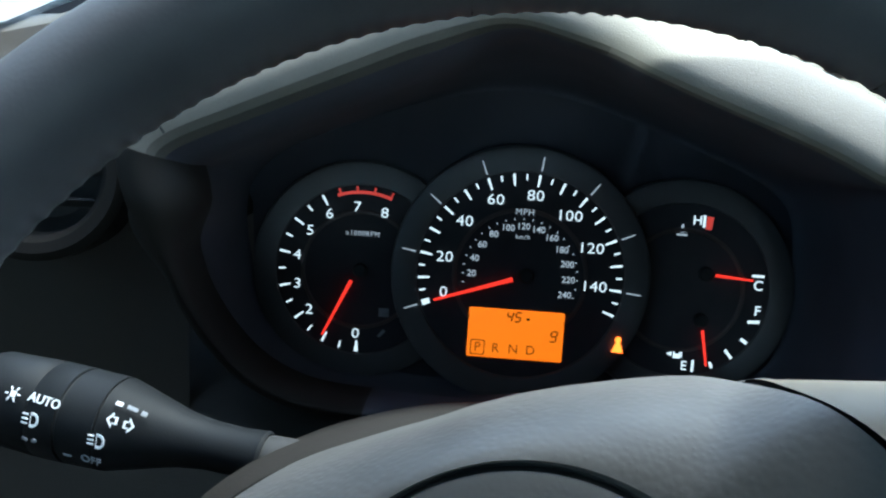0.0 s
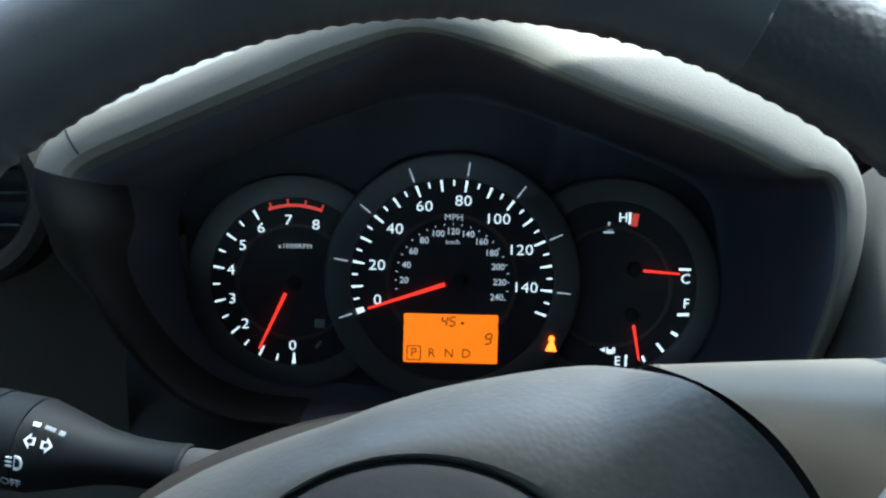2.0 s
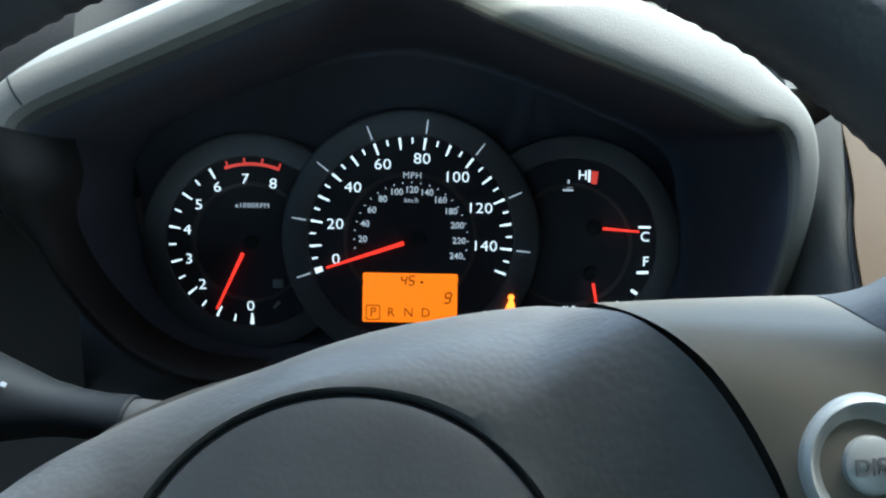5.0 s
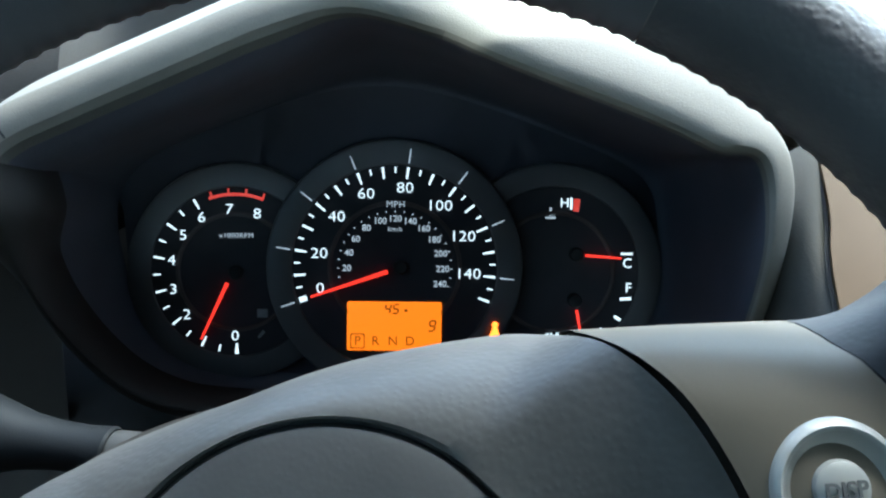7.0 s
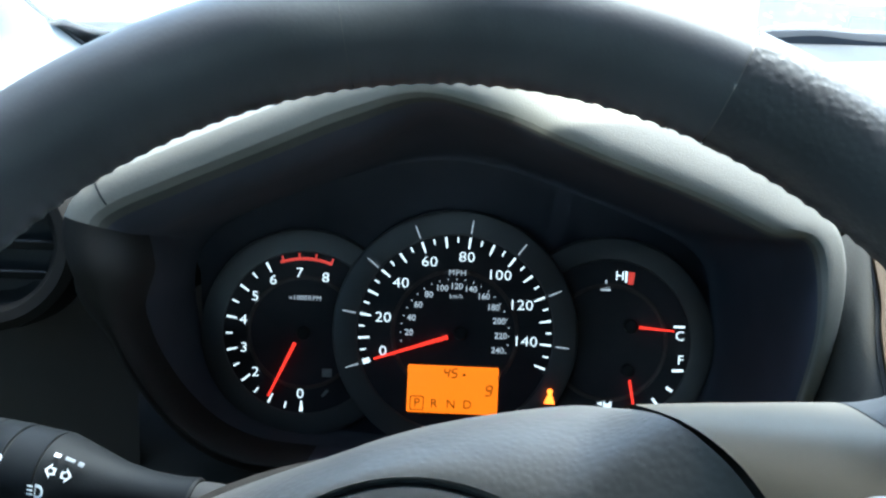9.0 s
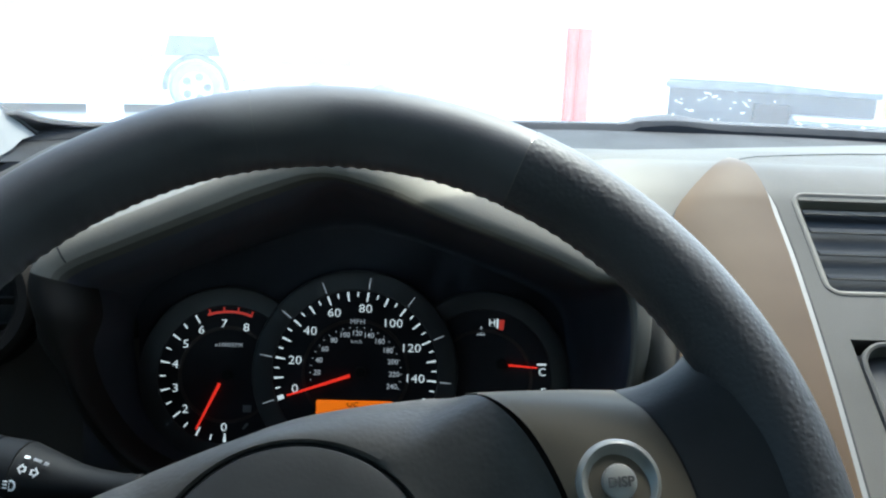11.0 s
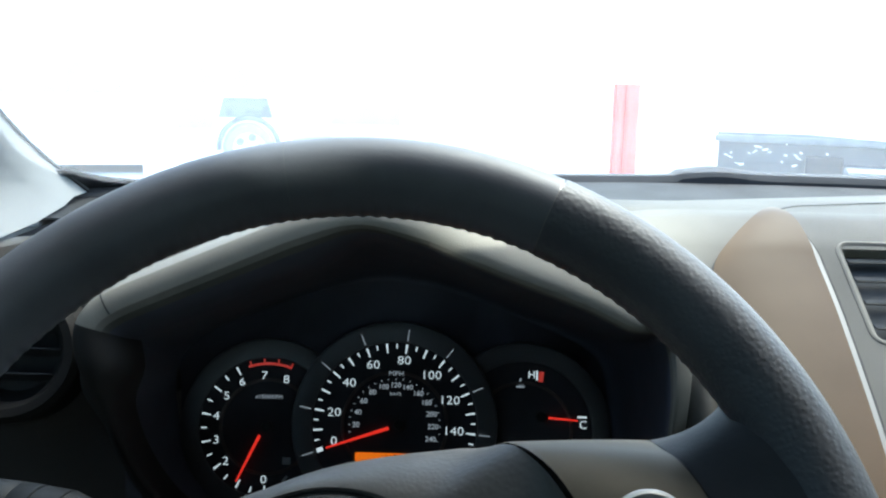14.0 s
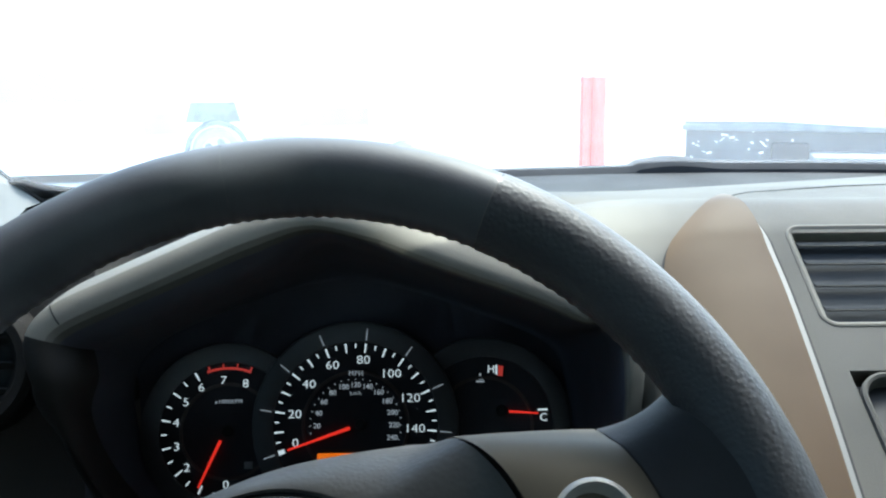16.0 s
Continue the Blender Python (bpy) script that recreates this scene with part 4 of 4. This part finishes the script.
def sheet(a, b, bulge, n=34, m=10, sag=0.0):
    rows = []
    for i, (p, q) in enumerate(zip(spline([turned(*v) for v in a], n), spline([turned(*v) for v in b], n))):
        low = sag * (1 - i / n) ** 2
        rows.append([p.lerp(q, u) + Vector((0, -bulge * 4 * u * (1 - u), -low * 4 * u * (1 - u))) for u in [i / m for i in range(m + 1)]])
    return rows


def both(name, rows, material, label, parent=None):
    for s in (1, -1):
        c5, s5 = math.cos(radians(13)), math.sin(radians(13))
        part(name, grid_bm([[(x, y, z) if s > 0 else (-x * c5 - z * s5, y, z * c5 - x * s5) for x, y, z in r] for r in rows]), material, parent or wheel, label)


in2 = [(x + 0.0015, y + 0.0006, z + 0.0003) for x, y, z in SEAM]
both("spoke_panel", sheet(in2, EDGE, 0.0035), M["silver"], "silver-beige spoke panel")
out2 = [(x + 0.0008, y, z) for x, y, z in EDGE]
both("spoke_root", sheet(out2, ROOT, -0.0015, sag=0.004), M["root"], "dull leather spoke root")
# dark grooves under the joints
both("spoke_gap", sheet([(x - 0.0070, y + 0.014, z - 0.0040) for x, y, z in SEAM], [(x + 0.006, y + 0.007, z + 0.001) for x, y, z in SEAM], 0, 34, 3), M["gap"], "")
both("root_gap", sheet([(x - 0.002, y + 0.0025, z) for x, y, z in EDGE], [(x + 0.003, y + 0.0025, z) for x, y, z in EDGE], 0, 34, 3), M["gap"], "")

# round switch on the spoke
bp = turned(0.1010, -0.0040, 0.0402)
switch = part("switch_ring", lathe_bm([(0.0152, 0.0075), (0.0144, 0.0014), (0.0136, 0.0002), (0.0128, -0.0003), (0.0120, 0.0001), (0.0115, 0.0008), (0.0113, 0.003)], 64, bp.x, bp.z), M["button"], wheel, "pearl ring round the switch", m=pose(0, bp.y - 0.0046, 0))
part("switch_dish", lathe_bm([(0.0118, 0.0002), (0.0108, 0.0010), (0.0088, 0.0024), (0.0070, 0.0031), (0.0056, 0.0032)], 64, bp.x, bp.z), M["dish"], switch, "hollow satin dish")
part("switch_button", lathe_bm([(0.0001, -0.0014), (0.0045, -0.0012), (0.0057, -0.0005), (0.0061, 0.0010), (0.0061, 0.0032)], 48, bp.x, bp.z), M["button"], switch, "round pearl button")
mesh_part("lettering", text_mesh("DISP", 0.0046, M["print_grey"], bold=0.00012), switch, m=pose(bp.x, -0.0018, bp.z - 0.0002, 0, STEER - 6))

# ---- column and light stalk ----
column = thing("steering_column", COLUMN, "dark plastic steering column cover behind the wheel", "steering column")
bm = lathe_bm([(0.001, 0.086), (0.050, 0.086), (0.060, 0.090), (0.0650, 0.103), (0.066, 0.13), (0.067, 0.16), (0.067, 0.24)], 64)
bm.transform(Matrix.Diagonal((1.80, 1, 0.96, 1)))
part("cover", bm, M["column"], column, "dark brown-grey cover")

# stalk along x to the left: dark lever with a switch ring
stalk = thing("light_stalk", DIAL @ pose(-0.0890, -0.1775, -0.0432, 0, 5.5, -8) @ Matrix.Diagonal((1, 1.03, 1.03, 1)), "black light and indicator stalk with white symbols", "stalk")


def along(profile, n=40, squash=0.9):
    """Turns (x, radius) pairs about the x axis."""
    return grid_bm([[(x, r * math.sin(2 * math.pi * i / n), squash * r * math.cos(2 * math.pi * i / n)) for i in range(n)] for x, r in profile], close_u=True)


part("neck", along([(0.0016, 0.0070), (0.0016, 0.0088), (0.0006, 0.0095), (-0.0010, 0.0092), (-0.008, 0.0086), (-0.018, 0.0088), (-0.028, 0.0102), (-0.040, 0.0138), (-0.0515, 0.0172), (-0.0518, 0.0168)]), M["stalk"], stalk)
part("gap_ring", along([(-0.0512, 0.0163), (-0.0524, 0.0163)]), M["gap"], stalk)
part("collar", along([(-0.0522, 0.0170), (-0.0524, 0.0174), (-0.0650, 0.0176), (-0.0652, 0.0172)]), M["stalk"], stalk)
part("gap_ring", along([(-0.0650, 0.0166), (-0.0664, 0.0166)]), M["gap"], stalk)
part("turn_knob", along([(-0.0660, 0.0172), (-0.0663, 0.0178), (-0.0760, 0.0178), (-0.0765, 0.0174), (-0.0770, 0.0178), (-0.0980, 0.0170), (-0.1030, 0.0150), (-0.1045, 0.0100), (-0.105, 0.0002)]), M["stalk"], stalk)
part("root_boot", along([(0.0005, 0.0078), (0.0035, 0.0084), (0.012, 0.0088), (0.030, 0.0100)]), M["gap"], stalk)


def on_stalk(x, ang, r=0.0180, squash=0.9):
    a = radians(ang)
    return pose(x, -r * math.cos(a), squash * r * math.sin(a), -ang * 0.85)


def mark(words, x, ang, size, material, r=0.0180, tilt=4):
    mesh_part("lettering", text_mesh(words, size, material, extrude=0.0001, bold=0.00005), stalk, m=on_stalk(x, ang, r) @ pose(0, 0, 0, 0, tilt))


def bar_mark(x, ang, w, h, material, r=0.0180, turn=0):
    part("symbol", box_bm((w, 0.0003, h), 0.0001, 1), material, stalk, m=on_stalk(x, ang, r) @ pose(0, 0, 0, 0, turn))


def arrow_mark(x, ang, way, r):
    """An outlined arrow."""
    shape = [(0.0022, 0), (0, 0.0024), (0, 0.0012), (-0.0018, 0.0012), (-0.0018, -0.0012), (0, -0.0012), (0, -0.0024)]
    rows = [[(way * (px * k + 0.0002), 0, pz * k) for px, pz in shape] for k in (1.0, 0.60)]
    part("symbol", grid_bm(rows, close_u=True, thick=0.0002), M["print"], stalk, m=on_stalk(x, ang, r))


def lamp_mark(x, ang, material, r, rays=3):
    """A headlamp sign: a D with short bars beside it."""
    rows = []
    for k in (1.0, 0.62):
        rows.append([(0.0020 * k * math.cos(a) + 0.0006, 0, 0.0024 * k * math.sin(a)) for a in [math.pi / 2 - math.pi * i / 10 for i in range(11)]] + [(-0.0004 * k, 0, -0.0024 * k), (-0.0004 * k, 0, 0.0024 * k)])
    part("symbol", grid_bm(rows, close_u=True, thick=0.0002), material, stalk, m=on_stalk(x, ang, r))
    for i in range(rays):
        bar_mark(x - 0.0024, ang + (i - 1) * 5.0, 0.0022, 0.0006, material, r)


arrow_mark(-0.0462, 27, -1, 0.0170)
arrow_mark(-0.0414, 25, 1, 0.0158)
bar_mark(-0.0464, 47, 0.0026, 0.0014, M["print"], 0.0173, 6)
bar_mark(-0.0418, 46, 0.0040, 0.0013, M["print_dim"], 0.0163, 10)
bar_mark(-0.0378, 44, 0.0022, 0.0016, M["print_dim"], 0.0152, 12)
lamp_mark(-0.0496, 0, M["print"], 0.0175)
mark("OFF", -0.0520, -28, 0.0042, M["print_dim"], 0.0178)
bar_mark(-0.0600, -26, 0.0030, 0.0008, M["print_dim"], 0.0184)
mark("AUTO", -0.0705, 30, 0.0042, M["print"], 0.0186)
lamp_mark(-0.0730, 8, M["print"], 0.0186)
bar_mark(-0.0750, -16, 0.0020, 0.0012, M["print_dim"], 0.0186, 20)
bar_mark(-0.0717, -16, 0.0020, 0.0012, M["print_dim"], 0.0186, -20)
for i in range(6):
    a = 2 * math.pi * i / 6
    bar_mark(-0.0822 + 0.0022 * math.cos(a), 30 + 7 * math.sin(a), 0.0012, 0.0005, M["print"], 0.0186, -math.degrees(a))
bar_mark(-0.0822, 30, 0.0020, 0.0020, M["print"], 0.0184)


# ---- outside ----
GROUND = -0.25
# asphalt colour brightened so that the parked vehicle's shadow on it nearly vanishes
me = smooth_mesh("ground", [(-400, -400, 0), (400, -400, 0), (400, 900, 0), (-400, 900, 0)], [(0, 1, 2, 3)], M["asphalt"])
solid("ground", me, pose(0, 0, GROUND), "asphalt of the car park, brightened to lose a shadow", "ground", kind="structure")


def bearing(deg, dist):
    return Vector((0.037 + dist * math.sin(radians(deg)), -0.563 + dist * math.cos(radians(deg)), GROUND))


def road_wheel(parent, x, y, r, facing):
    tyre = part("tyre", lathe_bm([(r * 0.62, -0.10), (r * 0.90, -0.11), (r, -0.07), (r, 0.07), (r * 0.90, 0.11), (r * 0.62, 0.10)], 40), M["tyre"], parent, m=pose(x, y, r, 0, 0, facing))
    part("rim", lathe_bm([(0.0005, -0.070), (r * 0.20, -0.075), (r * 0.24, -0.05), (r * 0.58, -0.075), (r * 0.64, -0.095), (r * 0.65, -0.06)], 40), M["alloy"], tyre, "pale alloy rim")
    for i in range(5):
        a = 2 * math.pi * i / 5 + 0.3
        part("rim_opening", lathe_bm([(0.0005, -0.079), (r * 0.15, -0.079), (r * 0.16, -0.06)], 16, r * 0.42 * math.sin(a), r * 0.42 * math.cos(a)), M["hazed_dark"], tyre)


def parked_car(name, m, label, length, width, height, paint, profile):
    """A car seen from the side: profile (x, z) of the body along its length, extruded with rounded flanks."""
    car = thing(name, m, label, "vehicle", "parked vehicles")
    prof = spline([(x, 0, z) for x, z in profile], 60)
    rows = []
    for f, inset in ((-1.0, 0.10), (-0.97, 0.04), (-0.86, 0.0), (0.86, 0.0), (0.97, 0.04), (1.0, 0.10)):
        rows.append([(p.x, f * width / 2, 0.12 + (p.z - 0.12) * (1 - inset * 0.5)) for p in prof])
    bm = grid_bm(rows)
    for row in (0, -1):
        pts = rows[row]
        vs = [bm.verts.new((x, y * 0.999, z)) for x, y, z in pts]
        lo = [bm.verts.new((x, y * 0.999, 0.12)) for x, y, z in pts]
        for i in range(len(vs) - 1):
            bm.faces.new((vs[i], vs[i + 1], lo[i + 1], lo[i]))
    part("body", bm, paint, car)
    return car


def side_window(car, y, low, high, x0, x1, b0, b1, material):
    bm = bmesh.new()
    for at in (0.0, 0.02):
        vs = [bm.verts.new((px, y * 0.99 + (at if y < 0 else -at), pz)) for px, pz in ((x0, low), (x1, low), (b1, high), (b0, high))]
        bm.faces.new(vs)
    vs = bm.verts[:]
    for i in range(4):
        bm.faces.new((vs[i], vs[(i + 1) % 4], vs[4 + (i + 1) % 4], vs[4 + i]))
    part("window", bm, material, car)


# white car across the way, its flank to us, and a smaller one beside it
CAR = [(-4.75, 0.12), (-4.75, 0.40), (-4.70, 0.90), (-3.95, 1.05), (-3.15, 1.62), (-0.9, 1.70), (0.2, 1.66), (0.52, 1.10), (0.62, 0.85), (0.60, 0.40), (0.60, 0.12)]
# length stretched so that its front wheel falls outside the camera's view
p = bearing(-13.5, 13.4)
car = parked_car("parked_van", pose(p.x, p.y + 0.87, GROUND, 0, 0, 15), "white car stretched to fit the view, with made-up low grey panels", 5.2, 1.8, 1.7, M["car_white"], CAR)
for x in (-3.75, 0.0):
    for y, face in ((-0.87, 0), (0.87, 180)):
        road_wheel(car, x, y, 0.36, face)
for y in (-0.91, 0.91):
    side_window(car, y, 1.08, 1.50, -3.5, -2.52, -3.0, -2.48, M["hazed_glass"])
    side_window(car, y, 1.08, 1.50, -2.40, -1.30, -2.36, -1.28, M["hazed_glass"])
    side_window(car, y, 1.10, 1.49, -1.20, 0.26, -1.18, 0.12, M["hazed_glass"])
    # low panels made up to match dark bands beside the wheel
    side_window(car, y, 0.62, 0.92, -1.30, -0.50, -1.26, -0.44, M["hazed_glass"])
    side_window(car, y, 0.78, 1.06, -0.42, 0.34, -0.34, 0.26, M["hazed_dark"])
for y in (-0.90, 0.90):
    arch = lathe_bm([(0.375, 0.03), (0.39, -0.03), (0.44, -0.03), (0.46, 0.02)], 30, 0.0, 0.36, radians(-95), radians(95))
    part("wheel_arch", arch, M["hazed_dark"], car, "grey wheel arch trim", m=pose(0, y, 0, 0, 0, 0 if y < 0 else 180))
part("bumper", box_bm((0.62, 1.70, 0.15), 0.03, at=(0.88, 0.0, 0.52)), M["hazed_glass"], car, "dark grey bumper")
SMALL = [(-0.62, 0.12), (-0.62, 0.40), (-0.60, 0.95), (-0.52, 1.30), (0.3, 1.36), (1.3, 1.32), (1.72, 1.15), (1.75, 0.70), (1.75, 0.12)]
# second vehicle made up around a bluish patch, its wheels kept hidden
p = bearing(-6.1, 14.0)
car = parked_car("parked_trailer", pose(p.x, p.y + 0.85, GROUND, 0, 0, 4), "white second car, made up around a bluish side panel", 3.7, 1.7, 1.4, M["car_white"], SMALL)
for x in (0.1, 1.1):
    for y, face in ((-0.82, 0), (0.82, 180)):
        road_wheel(car, x, y, 0.22, face)
for y in (-0.86, 0.86):
    side_window(car, y, 0.66, 0.94, -0.45, 0.62, -0.30, 0.62, M["hazed_glass"])

# white post before the cars
p = bearing(-17.7, 8.6)
post = thing("white_post", pose(p.x, p.y, GROUND), "white painted square post standing on the ground", "post")
part("shaft", box_bm((0.25, 0.25, 3.6), 0.012, at=(0, 0, 1.80)), M["car_white"], post)
part("foot", box_bm((0.34, 0.34, 0.06), 0.01, at=(0, 0, 0.03)), M["car_white"], post)

# red posts
for deg, rad in ((9.72, 0.014), (10.12, 0.040), (10.80, 0.056)):
    p = bearing(deg, 7.2)
    post = thing("red_post", pose(p.x, p.y, GROUND), "red painted steel post standing on the ground", "post", "red posts")
    bm = bmesh.new()
    bmesh.ops.create_cone(bm, cap_ends=True, segments=24, radius1=rad, radius2=rad, depth=1.45, matrix=Matrix.Translation((0, 0, 0.725)))
    part("shaft", bm, M["red_paint"], post)
    part("foot", box_bm((rad * 3.2, rad * 3.2, 0.02), 0.004, at=(0, 0, 0.01)), M["red_paint"], post)

# dark bin with pale lids
p = bearing(21.5, 9.0)
binn = thing("waste_bin", pose(p.x, p.y, GROUND, 0, 0, -18), "dark metal waste bin with grey lids and pale scuffs", "waste bin")
part("tub", box_bm((1.70, 1.1, 1.03), 0.03, at=(0, 0, 0.515)), M["bin"], binn)
rows = [[(-0.86, -0.58, 1.05), (-0.86, 0.58, 1.11)], [(-0.1, -0.60, 1.06), (-0.1, 0.6, 1.12)], [(0.86, -0.62, 1.01), (0.86, 0.62, 1.07)]]
part("lid", grid_bm(rows, thick=0.04), M["bin_top"], binn, "grey sloping lid")

part("side_bin", box_bm((0.9, 0.5, 0.81), 0.03, at=(0.62, -0.82, 0.405)), M["bin_top"], binn, "grey side hopper")
part("side_frame", box_bm((0.30, 0.10, 0.86), 0.02, at=(0.02, -0.60, 0.45)), M["gap"], binn, "black upright beside the hopper")
part("rim_bar", box_bm((1.76, 0.06, 0.06), 0.015, at=(0, -0.58, 1.00)), M["bin_top"], binn, "grey rim bar")
rng = random.Random(5)
for i in range(64):
    x, z = rng.uniform(-0.8, 0.95), rng.uniform(0.70, 0.98)
    bm = box_bm((rng.uniform(0.01, 0.05), 0.004, rng.uniform(0.006, 0.016)), 0.002, 1)
    bm.transform(pose(x, -0.553 if x < 0.15 else -1.073, z if x < 0.15 else z * 0.80, 0, rng.uniform(-40, 40)))
    part("scuff", bm, M["print"], binn)

# cream wall behind
wl = part("garden_wall", box_bm((8.7, 0.25, 1.25), 0.01, at=(8.45, 13.0, GROUND + 0.625)), M["wall"], None)
tagged(wl, "cream rendered wall across the car park", "wall", kind="structure")
